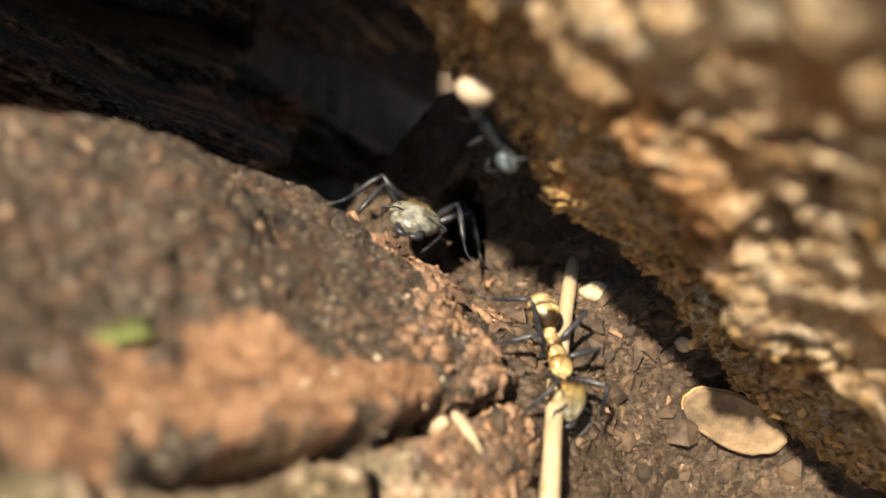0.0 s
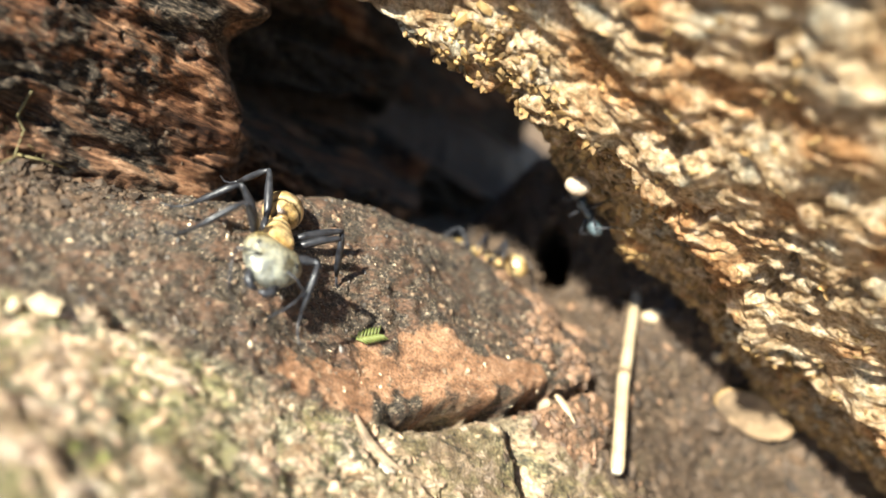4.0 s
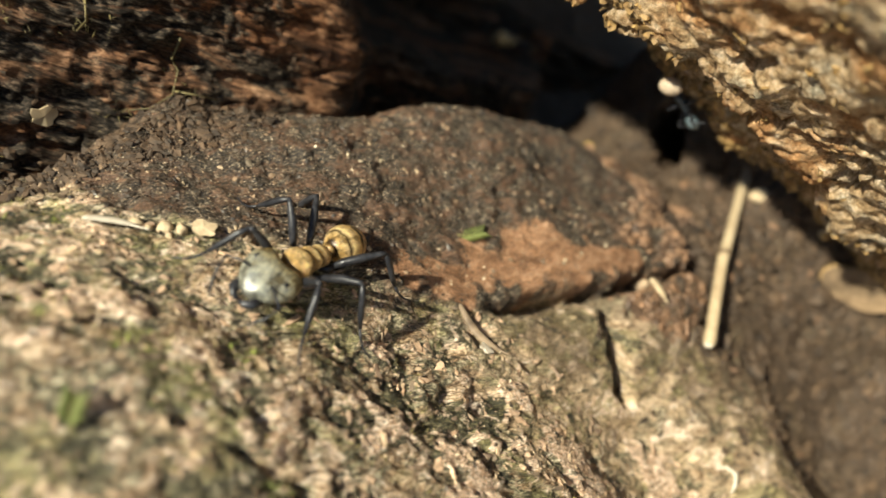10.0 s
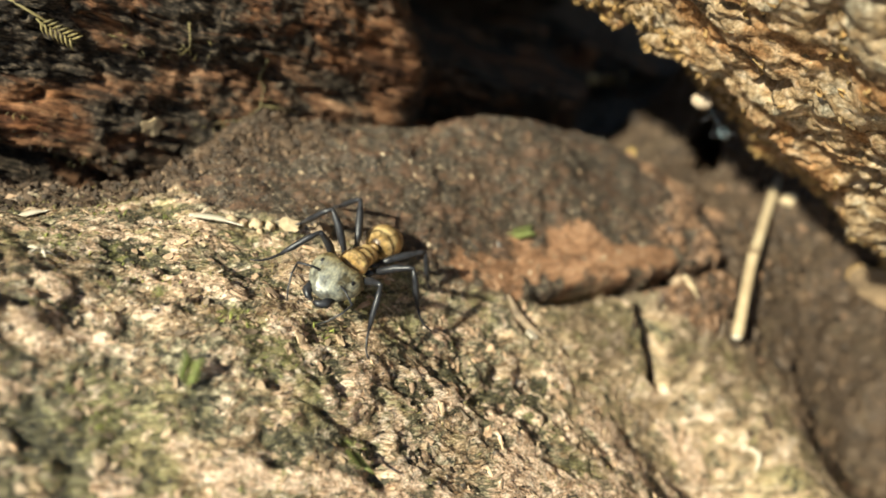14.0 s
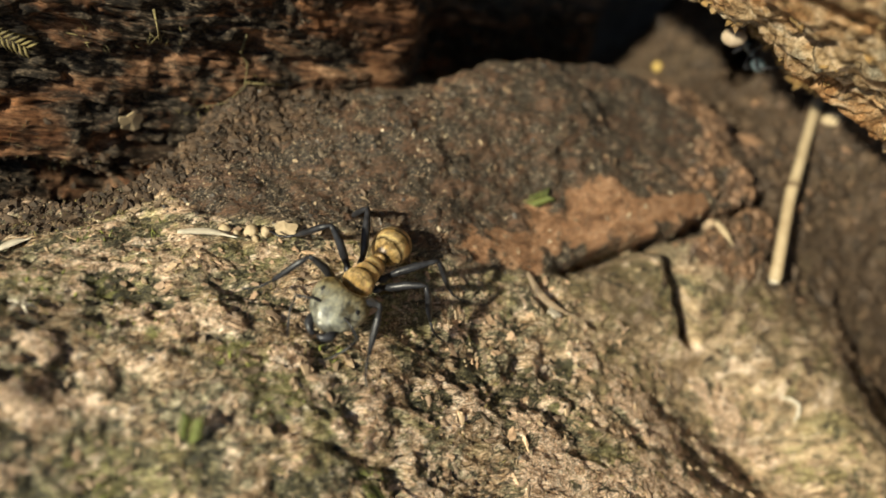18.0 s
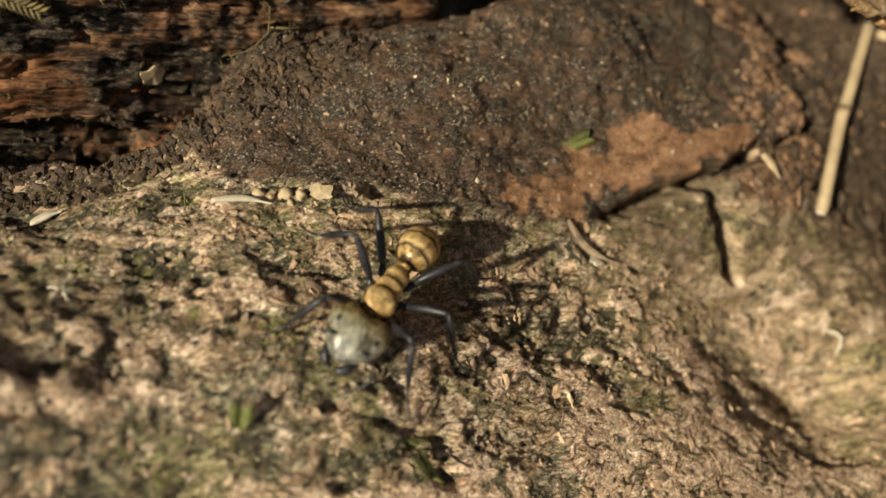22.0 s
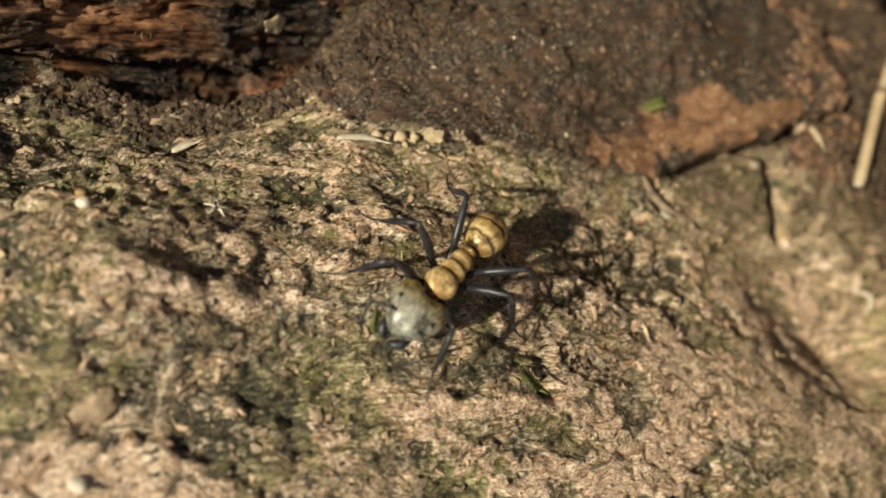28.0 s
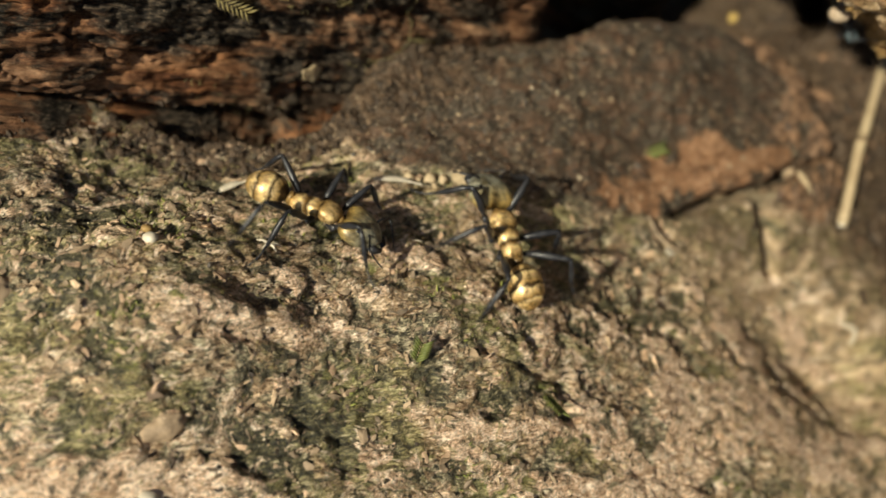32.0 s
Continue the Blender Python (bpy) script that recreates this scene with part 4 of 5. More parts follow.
s_, v_ = RNG.uniform(-2.8, 4.5, 500), RNG.uniform(-1.1, 1.8, 500)
p, n = skin("wood", s_, v_)
plates("wood_crumbs", p, n, sizes(len(p), 0.005, 0.03, 3.0), HUMUS, "dark crumbs and torn fibres on the rotten wood", "crumbs", long=1.6, tilt=0.2)


x, y = RNG.uniform(-6.2, -3.3, 5600), RNG.uniform(-0.7, 0.35, 5600)
y = y + np.interp(x, [-6.3, -5.5, -5.0, -4.55, -4.3, -3.9, -3.4], [1.7, 1.7, 1.8, 2.1, 2.55, 2.95, 3.5])
p, n = skin("log", x, y)
scatter("gap_crumbs", p, n, sizes(len(p), 0.01, 0.055, 2.8), HUMUS, "dark rotten crumbs filling the gap under the wood", "crumbs")
s_, v_ = RNG.uniform(-3.2, 2.6, 1700), -1.45 + 0.75 * RNG.random(1700) ** 2.0
p, n = skin("wood", s_, v_)
scatter("rot_crumbs", p, n, sizes(len(p), 0.008, 0.05, 3.0), HUMUS, "black brown rot crumbs along the foot of the wood", "crumbs")


def blades(name, tufts, per, length, width, material, label, category, where="log", spread=0.12):
    """Tufts of thin bent blades as one mesh of kind stuff."""
    verts, faces = [], []
    for a, b, r in tufts:
        k = max(3, int(per * (r / spread) ** 1.3))
        da, db = a + RNG.normal(size=k) * r * 0.5, b + RNG.normal(size=k) * r * 0.5
        p, n = skin(where, da, db)
        for q, m in zip(p, n):
            m = m + 0.7 * RNG.normal(size=3)
            m /= np.linalg.norm(m)
            side = np.cross(m, RNG.normal(size=3))
            side /= np.linalg.norm(side)
            bend = np.cross(side, m) * RNG.uniform(-0.6, 0.6)
            l, w_ = length * CM * RNG.uniform(0.5, 1.3), width * CM * RNG.uniform(0.7, 1.3)
            i = len(verts)
            for f, ww in ((-0.1, 0.8), (0.35, 1.0), (0.7, 0.8)):
                c = q + m * l * f + bend * l * f * f
                verts += [c - side * w_ * ww, c + np.cross(side, m) * w_ * ww * 0.6, c + side * w_ * ww]
            verts.append(q + m * l + bend * l)
            for t in (0, 3):
                for e in range(3):
                    faces.append((i + t + e, i + t + (e + 1) % 3, i + t + 3 + (e + 1) % 3, i + t + 3 + e))
            faces += [(i + 6, i + 7, i + 9), (i + 7, i + 8, i + 9), (i + 8, i + 6, i + 9)]
    return tagged(new(name, mesh_of(name, verts, faces, material)), label, category, kind="stuff")


blades("moss", [(a, b, r * 0.8) for a, b, r in GREEN] + [(-5.3, 0.5, 0.3), (-4.5, 1.2, 0.2)], 10, 0.05, 0.007, MOSS, "short green moss in patches on the log", "moss")
dry = [(0.6 - 7.4 * RNG.random() ** 0.8, RNG.uniform(-2.2, 1.7), RNG.uniform(0.05, 0.2)) for _ in range(330)]
blades("dry_moss", dry, 11, 0.04, 0.0036, OLIVE, "dry olive moss shreds scattered on the log", "moss")
blades("wall_moss", [(0.7, 0.3, 0.15), (0.75, 0.0, 0.15), (0.9, 0.1, 0.2), (-0.1, 0.5, 0.2), (-0.6, 0.45, 0.15), (0.3, -0.2, 0.2), (-1.2, -0.5, 0.2), (-0.8, -0.9, 0.3)], 9, 0.085, 0.0045, WALL_MOSS, "olive moss threads on the rotten wood", "moss", where="wood")


# ---- single things lying about ----
def rod(bm, stations, seg=8, cap=True):
    """A tapering tube through (x, y, z, radius) stations, cm."""
    rings = []
    for k, (x, y, z, r) in enumerate(stations):
        a, b = stations[max(k - 1, 0)], stations[min(k + 1, len(stations) - 1)]
        t = Vector((b[0] - a[0], b[1] - a[1], b[2] - a[2])).normalized()
        side = t.cross(Vector((0.13, 0.2, 0.97))).normalized()
        up = side.cross(t)
        rings.append([bm.verts.new((Vector((x, y, z)) + (side * math.cos(2 * math.pi * j / seg) + up * math.sin(2 * math.pi * j / seg)) * r) * CM) for j in range(seg)])
    for a, b in zip(rings, rings[1:]):
        for j in range(seg):
            bm.faces.new((a[j], a[(j + 1) % seg], b[(j + 1) % seg], b[j]))
    if cap:
        bm.faces.new(rings[0][::-1])
        bm.faces.new(rings[-1])


def finish(name, bm, material, m, label, category, group="", smooth=True):
    me = bpy.data.meshes.new(name)
    bm.to_mesh(me)
    bm.free()
    if smooth:
        me.polygons.foreach_set("use_smooth", [True] * len(me.polygons))
    me.materials.append(material)
    ob = new(name, me)
    ob.matrix_world = m
    return tagged(ob, label, category, group)


def stone(name, m, size, material, label, category, group="", seed=1, bumpy=0.16, detail=3):
    bm = bmesh.new()
    bmesh.ops.create_icosphere(bm, subdivisions=detail, radius=1)
    for q in bm.verts:
        d = 1 + bumpy * (noise.noise(q.co * 1.3 + Vector((seed, 0, 0))) + 0.6 * noise.noise(q.co * 3.1 + Vector((0, seed, 0))) + 0.3 * noise.noise(q.co * 7 + Vector((0, 0, seed))))
        q.co = Vector((q.co.x * size[0], q.co.y * size[1], q.co.z * size[2])) * (d * CM)
    return finish(name, bm, material, m, label, category, group)


def sliver(name, m, length, width, bend, material, label, category, group="", thick=0.25, curl=0.0):
    """A thin pointed splinter along x, bowed sideways, curling up at one end."""
    bm = bmesh.new()
    st = 14
    rows = []
    for k in range(st + 1):
        f = k / st
        w = width * (0.25 + 0.75 * math.sin(math.pi * min(1, f * 1.15 + 0.08)) ** 0.7) * (1 if f < 0.97 else 0.3)
        c = Vector(((f - 0.5) * length, bend * math.sin(math.pi * f) + 0.06 * width * noise.noise(Vector((f * 9, length, 0))), curl * f * f + 0.02 * length * noise.noise(Vector((f * 5, 3, length)))))
        rows.append([bm.verts.new((c + Vector((0, y * w, z * w * thick + thick * width * 0.5))) * CM) for y, z in ((-0.5, 0), (-0.2, 0.8), (0.25, 1), (0.5, 0.1), (0.1, -0.5))])
    for a, b in zip(rows, rows[1:]):
        for j in range(5):
            bm.faces.new((a[j], b[j], b[(j + 1) % 5], a[(j + 1) % 5]))
    bm.faces.new(rows[0])
    bm.faces.new(rows[-1][::-1])
    return finish(name, bm, material, m, label, category, group)


def chip(name, m, size, material, label, category, group="", seed=1):
    """A ragged flat flake with thickness."""
    bm = bmesh.new()
    k = 18
    top, low = [], []
    for j in range(k):
        a = 2 * math.pi * j / k
        r = 1 + 0.5 * noise.noise(Vector((math.cos(a) * 1.7, math.sin(a) * 1.7, seed))) + 0.4 * noise.noise(Vector((math.cos(a) * 5, math.sin(a) * 5, seed)))
        x, y = size[0] * r * math.cos(a), size[1] * r * math.sin(a)
        z = size[2] * (0.5 + 0.8 * noise.noise(Vector((x * 9, y * 9, seed))))
        top.append(bm.verts.new(Vector((x, y, z + size[2])) * CM))
        low.append(bm.verts.new(Vector((x * 0.94, y * 0.94, z - size[2] * 0.4)) * CM))
    ct, cl = bm.verts.new(Vector((0, 0, size[2] * 1.9)) * CM), bm.verts.new(Vector((0, 0, -size[2])) * CM)
    for j in range(k):
        i = (j + 1) % k
        bm.faces.new((top[j], top[i], ct))
        bm.faces.new((low[i], low[j], cl))
        bm.faces.new((low[j], low[i], top[i], top[j]))
    return finish(name, bm, material, m, label, category, group, smooth=False)


def log_pose(x, y, turn=0.0, lift=0.0):
    return on_skin("log", x, y, turn, lift)


# the straw leaning in the hollow
def straw():
    root = tagged(new("straw"), "pale dry grass straw leaning in the hollow", "straw")
    root.matrix_world = Matrix.Translation(Vector((0.6, 4.65, -3.97 + EYE / CM)) * CM)
    bm = bmesh.new()
    rod(bm, [(-0.16, -1.06, -0.27, 0.055), (-0.15, -1.02, -0.25, 0.066), (-0.09, -0.6, -0.13, 0.060), (-0.02, -0.1, -0.02, 0.062), (0.0, 0.0, 0.0, 0.068), (0.03, 0.12, 0.01, 0.060), (0.14, 0.7, 0.03, 0.058), (0.25, 1.25, 0.03, 0.06), (0.31, 1.55, -0.02, 0.05)], 12)
    part("stem", bm, STRAW, root)
    bm = bmesh.new()
    rod(bm, [(-0.02, -0.04, -0.01, 0.06), (0.0, 0.0, 0.0, 0.078), (0.01, 0.05, 0.005, 0.06)], 12)
    part("node", bm, FUNGUS, root, "brown node on the straw")
    bm = bmesh.new()
    rod(bm, [(-0.163, -1.085, -0.277, 0.03), (-0.16, -1.07, -0.272, 0.05), (-0.156, -1.045, -0.26, 0.055)], 12)
    part("cut_end", bm, WHITE_CHIP, root, "white frayed cut end")
    return root


straw()
chip("wood_flake", on_skin("wood", -0.21, -0.32, 10, 0.02), (0.11, 0.075, 0.018), STRAW, "pale ragged flake stuck on the rotten wood", "flake", seed=3)
sliver("splinter", log_pose(-3.67, 1.42, 14, 0.04), 0.46, 0.075, 0.05, WHITE_CHIP, "white curved splinter lying before the mound", "splinter", curl=0.05)
sliver("seed_husk", log_pose(-4.93, 1.0, 33, 0.02), 0.25, 0.10, 0.02, WHITE_CHIP, "pale grey seed husk on the mossy bark", "husk")
for k, (x, y, r) in enumerate(((-3.62, 1.59, 0.05), (-3.46, 1.66, 0.06), (-3.54, 1.60, 0.032), (-3.36, 1.68, 0.05), (-3.40, 1.60, 0.03))):
    stone("pebble", log_pose(x, y, 40 * k, r * 0.4), (r, r * 0.85, r * 0.75), PALE_CHIP, "small tan crumb in a row before the mound", "pebble", "crumbs before the mound", seed=k + 4, bumpy=0.5, detail=2)
chip("tan_chip", log_pose(-3.25, 1.76, 20, 0.03), (0.095, 0.06, 0.03), PALE_CHIP, "flat yellowish chip before the mound", "chip", seed=8)
chip("bark_chip", log_pose(-3.03, 1.87, 75, 0.06) @ pose(0, 0, 0, 0, 50, 0), (0.13, 0.07, 0.03), FLAKE, "upright tan bark chip against the mound", "chip", seed=11)
sliver("white_splinter", log_pose(-3.31, 0.82, -60, 0.05) @ pose(0, 0, 0, 0, -28, 0), 0.20, 0.035, 0.01, WHITE_CHIP, "tiny white splinter standing up from the bark", "splinter")
sliver("root_strip", log_pose(-1.45, 2.30, -18, 0.06), 0.62, 0.085, -0.09, FLAKE, "curved brown root strip along the crack", "root")
chip("white_chip", log_pose(-1.42, 2.12, 10, 0.02), (0.07, 0.045, 0.015), WHITE_CHIP, "chalky white chip beside the root strip", "chip", seed=21)
sliver("pale_chip", log_pose(-0.12, 3.72, -32, 0.05), 0.30, 0.10, 0.02, PALE_CHIP, "pinkish wood chip at the end of the crack", "chip")
stone("pebble", log_pose(1.0, 5.65, 0, 0.03), (0.12, 0.09, 0.09), PALE_CHIP, "round tan pebble beside the straw", "pebble", seed=31)
stone("pebble", log_pose(1.7, 5.47, 0, 0.03), (0.075, 0.06, 0.06), PALE_CHIP, "small tan pebble in the hollow", "pebble", seed=33)
stone("bark_clod", log_pose(-0.05, 4.05, 0, 0.05), (0.17, 0.14, 0.12), FLAKE, "brown crumbly clod at the mound's end", "clod", seed=35, bumpy=0.3)
stone("pellet", log_pose(-1.0, 6.85, 0, 0.04), (0.07, 0.065, 0.06), AMBER, "yellow round pellet in the dark cavity", "pellet", seed=37, bumpy=0.05)
stone("white_grain", log_pose(-4.86, -0.02, 0, 0.02), (0.06, 0.05, 0.035), WHITE_CHIP, "white grain on mossy bark", "grain", seed=39)
stone("white_grain", log_pose(-4.35, -1.75, 0, 0.02), (0.07, 0.05, 0.035), WHITE_CHIP, "white grain on mossy bark", "grain", seed=40)
stone("orange_grain", log_pose(-4.95, 0.06, 0, 0.02), (0.05, 0.05, 0.035), RUSTY, "orange grain on mossy bark", "grain", seed=41)


def fungus_disc():
    root = tagged(new("shelf_fungus"), "flat dark brown shelf fungus under the overhang", "fungus")
    root.matrix_world = log_pose(2.08, 5.22, -8, 0.12) @ pose(0, 0, 0, 22, 0, 0)
    for name, grow, lift, high, mat in (("cap", 1.0, 0.0, 0.085, FUNGUS), ("rim", 1.035, -0.012, 0.035, RUSTY)):
        bm = bmesh.new()
        bmesh.ops.create_uvsphere(bm, u_segments=28, v_segments=14, radius=1)
        for q in bm.verts:
            r, a = math.hypot(q.co.x, q.co.y), math.atan2(q.co.y, q.co.x)
            w = grow * (1 + 0.10 * noise.noise(Vector((2 * math.cos(a), 2 * math.sin(a), 3))) + 0.04 * noise.noise(q.co * 5))
            q.co = Vector((q.co.x * 0.44 * w, q.co.y * 0.22 * w, lift + q.co.z * high + 0.06 * r * r + 0.012 * math.sin(14 * r))) * CM
        part(name, bm, mat, root, "" if name == "cap" else "thin pale growing rim")


fungus_disc()


def hook():
    bm = bmesh.new()
    rod(bm, [(-0.12, 0.03, 0.02, 0.012), (-0.04, 0.06, 0.06, 0.018), (0.05, 0.03, 0.07, 0.02), (0.08, -0.06, 0.05, 0.018), (0.08, -0.16, 0.01, 0.012)], 8)
    finish("fibre", bm, WHITE_CHIP, log_pose(0.6, 2.58, 0, 0.02), "small white hooked fibre on the soil", "fibre")


hook()


def star():
    bm = bmesh.new()
    for a in (15, 100, 170, 250, 310):
        c, s = math.cos(radians(a)), math.sin(radians(a))
        rod(bm, [(0, 0, 0.02, 0.016), (0.06 * c, 0.06 * s, 0.03, 0.012), (0.11 * c, 0.11 * s, 0.01, 0.004)], 6)
    finish("lint", bm, WHITE_CHIP, log_pose(-4.24, 0.32, 0, 0.02), "star shaped white lint on the bark", "lint")


star()


stone("pale_lump", log_pose(-4.38, -1.3, 60, 0.0), (0.17, 0.11, 0.07), FLAKE, "pale worn bark lump on the mossy log", "lump", seed=61, bumpy=0.45)
stone("pale_lump", log_pose(-5.84, -0.75, 20, 0.0), (0.22, 0.15, 0.08), FLAKE, "pale worn bark lump on the mossy log", "lump", seed=62, bumpy=0.45)


def sprig(m, length, label, seed, leafy=MOSS):
    root = tagged(new("moss_sprig"), label, "moss")
    root.matrix_world = m
    bm = bmesh.new()
    st = [(length * f, 0.04 * math.sin(3 * f + seed), 0.03 + 0.10 * f, 0.008 * (1.2 - f)) for f in (0, 0.3, 0.6, 1)]
    rod(bm, st, 6)
    part("stem", bm, OLIVE, root)
    for k in range(14):
        f = 0.1 + 0.06 * k
        bm = bmesh.new()
        a = radians(55 if k % 2 else -55)
        x, z = length * f, 0.03 + 0.1 * f
        rod(bm, [(x, 0, z, 0.006), (x + 0.05 * math.cos(a), 0.05 * math.sin(a), z + 0.025, 0.012), (x + 0.11 * math.cos(a), 0.10 * math.sin(a), z + 0.03, 0.002)], 5)
        part("leaf", bm, leafy, root)
    return root


sprig(log_pose(-2.15, 0.0, -65, 0.0), 0.26, "small green moss sprig beside a pit", 1, SPRIG)
sprig(log_pose(-1.76, 3.02, 40, 0.0), 0.24, "small green moss sprig on the dark mound", 2, SPRIG)
sprig(on_skin("wood", -1.36, 0.40, -8, 0.0), 0.34, "dull olive moss frond on the rotten wood", 3, WALL_MOSS)
sprig(log_pose(-3.05, -0.2, 100, 0.0), 0.2, "small green moss sprig on tan bark", 4, SPRIG)


def rootlet(name, where, line, r, label):
    bm = bmesh.new()
    pts = []
    for k, (a, b) in enumerate(line):
        p, n = skin(where, a, b)
        q = (p[0] + n[0] * (0.03 + 0.04 * (k % 2)) * CM) / CM
        pts.append((*q, r * (1 - 0.6 * k / len(line))))
    rod(bm, pts, 6)
    finish(name, bm, WALL_MOSS, Matrix(), label, "rootlet", "rootlets on the wood")


rootlet("rootlet", "wood", [(0.62, 0.62), (0.66, 0.45), (0.72, 0.3), (0.7, 0.12), (0.55, -0.02), (0.42, -0.06)], 0.012, "thin olive rootlet hanging on the rotten wood")
rootlet("rootlet", "wood", [(0.72, 0.15), (0.9, 0.2), (1.1, 0.18)], 0.011, "thin olive rootlet branching on the rotten wood")
rootlet("rootlet", "wood", [(-0.2, 0.75), (-0.12, 0.6), (-0.15, 0.45)], 0.014, "thin olive rootlet on the rotten wood")
rootlet("rootlet", "wood", [(-1.6, 0.5), (-1.3, 0.42), (-1.0, 0.36)], 0.014, "thin olive rootlet on the rotten wood")
for k in range(9):
    u, w = -1.05 + 0.09 * (k % 4) - 0.05 * (k // 4), -0.05 + 0.07 * (k // 3)
    stone("rim_lump", on_skin("bark", u, w, 30 * k, 0.02), (0.06, 0.05, 0.05), RUSTY, "reddish crumbly lump on the overhang's rim", "clod", "lumps on the rim", seed=50 + k, bumpy=0.3, detail=2)


# ---- ants ----
def along_x(name, stops, rough_, metal, spec=0.5, grainy=0.25):
    """A shell whose colour changes along the body; stops in cm."""
    m, nodes, links, s = node_material(name)
    co = nodes.new("ShaderNodeTexCoord")
    sep = nodes.new("ShaderNodeSeparateXYZ")
    links.new(co.outputs["Object"], sep.inputs[0])
    wob = noise_node(nodes, links, 700, 4, 0.6)
    mp = nodes.new("ShaderNodeMapRange")
    mp.inputs["From Min"].default_value, mp.inputs["From Max"].default_value = stops[0][0] * 1.12 * CM, stops[-1][0] * 1.12 * CM
    add = nodes.new("ShaderNodeMath")
    add.operation = "MULTIPLY_ADD"
    links.new(wob, add.inputs[0])
    add.inputs[1].default_value, add.inputs[2].default_value = 0.10 * CM, -0.05 * CM
    sum_ = nodes.new("ShaderNodeMath")
    links.new(add.outputs[0], sum_.inputs[0]), links.new(sep.outputs[0], sum_.inputs[1])
    links.new(sum_.outputs[0], mp.inputs["Value"])
    a, b = stops[0][0], stops[-1][0]
    c = ramp_node(nodes, links, mp.outputs[0], [((x - a) / (b - a), col) for x, col in stops])
    fine = noise_node(nodes, links, 3500, 4, 0.7, stretch=(0.3, 1, 1))
    blotch = noise_node(nodes, links, 1100, 4, 0.65)
    c = mix_node(nodes, links, 1.0, c, ramp_node(nodes, links, blotch, [(0.36, (0.30, 0.26, 0.2)), (0.50, (0.85, 0.83, 0.8)), (0.62, (1.15, 1.15, 1.15))]), "MULTIPLY")
    c = mix_node(nodes, links, grainy, c, ramp_node(nodes, links, fine, [(0.3, (0.02, 0.015, 0.008)), (0.7, (0.75, 0.6, 0.3))]), "OVERLAY")
    links.new(c, s.inputs["Base Color"])
    s.inputs["Roughness"].default_value, s.inputs["Metallic"].default_value = rough_, metal
    s.inputs["Specular IOR Level"].default_value = spec
    bump_node(nodes, links, fine, 0.004 * CM, 0.6, s)
    return m


GOLDEN, PALE_GOLD, BROWN = (0.48, 0.34, 0.15), (0.82, 0.68, 0.42), (0.05, 0.03, 0.014)
UMBER = (0.22, 0.14, 0.055)
GASTER = along_x("gold_gaster", [(-0.62, UMBER), (-0.575, GOLDEN), (-0.545, PALE_GOLD), (-0.525, UMBER), (-0.505, GOLDEN), (-0.455, PALE_GOLD), (-0.435, BROWN), (-0.415, GOLDEN), (-0.345, PALE_GOLD), (-0.318, BROWN), (-0.300, PALE_GOLD), (-0.262, GOLDEN), (-0.248, BROWN), (-0.22, BROWN)], 0.36, 0.35, 0.5, 0.45)
THORAX = along_x("gold_thorax", [(-0.24, BROWN), (-0.17, GOLDEN), (-0.10, PALE_GOLD), (-0.06, UMBER), (-0.045, BROWN), (-0.02, PALE_GOLD), (0.03, GOLDEN), (0.05, BROWN), (0.08, GOLDEN), (0.14, PALE_GOLD), (0.20, GOLDEN), (0.25, UMBER)], 0.42, 0.3, 0.5, 0.5)
HEAD = along_x("olive_head", [(0.18, (0.03, 0.02, 0.01)), (0.235, (0.06, 0.038, 0.015)), (0.27, (0.34, 0.27, 0.12)), (0.33, (0.32, 0.29, 0.19)), (0.39, (0.31, 0.33, 0.31)), (0.47, (0.31, 0.355, 0.40)), (0.57, (0.21, 0.25, 0.30)), (0.62, (0.09, 0.10, 0.12)), (0.66, (0.02, 0.02, 0.024))], 0.40, 0.2, 0.6, 0.7)


def ball(bm, centre, size, turn=(0, 0, 0), seg=16, shape=None):
    r = bmesh.ops.create_uvsphere(bm, u_segments=seg, v_segments=max(8, seg * 2 // 3), radius=1)
    m = Matrix.Translation(Vector(centre) * CM) @ Euler([radians(a) for a in turn]).to_matrix().to_4x4() @ Matrix.Diagonal((*(Vector(size) * CM), 1)) @ pose(0, 0, 0, 0, 90, 0)
    for q in r["verts"]:
        c = pose(0, 0, 0, 0, 90, 0) @ q.co
        if shape:
            c = shape(c)
        q.co = m @ (pose(0, 0, 0, 0, -90, 0) @ c)


def heart(c):
    """A head wide and notched behind, narrow before."""
    wide = 1.04 - 0.24 * c.x - 0.06 * c.x * c.x
    notch = 0.42 * max(0.0, -c.x - 0.25) * math.exp(-(c.y / 0.36) ** 2)
    ridge = 0.10 * math.exp(-((abs(c.y) - 0.30) / 0.10) ** 2) * max(0.0, min(1.0, 2.0 * c.x + 0.4)) * max(0.0, c.z)
    y = math.copysign(abs(c.y) ** 0.88, c.y)
    return Vector((c.x + notch, y * wide, c.z * (1 - 0.12 * c.x) + ridge))


def banded(c):
    """A gaster of overlapping tergites, pointed behind."""
    step = 0.0
    for edge in (-0.55, -0.02, 0.45):
        step += 0.05 / (1 + math.exp(-(c.x - edge) / 0.035)) - 0.05 * max(0.0, min(1.0, (c.x - edge) / 0.5 + 0.1))
    point = 1 - 0.10 * max(0.0, -c.x) ** 2
    return Vector((c.x, c.y * (1 + step) * point, c.z * (1 + step) * point))


LONG = 1.12


def plate(c):
    """A thorax plate: domed above, with a soft edge."""
    y = math.copysign(abs(c.y) ** 0.85, c.y)
    return Vector((c.x, y, c.z if c.z < 0.7 else 0.7 + 0.6 * (c.z - 0.7)))


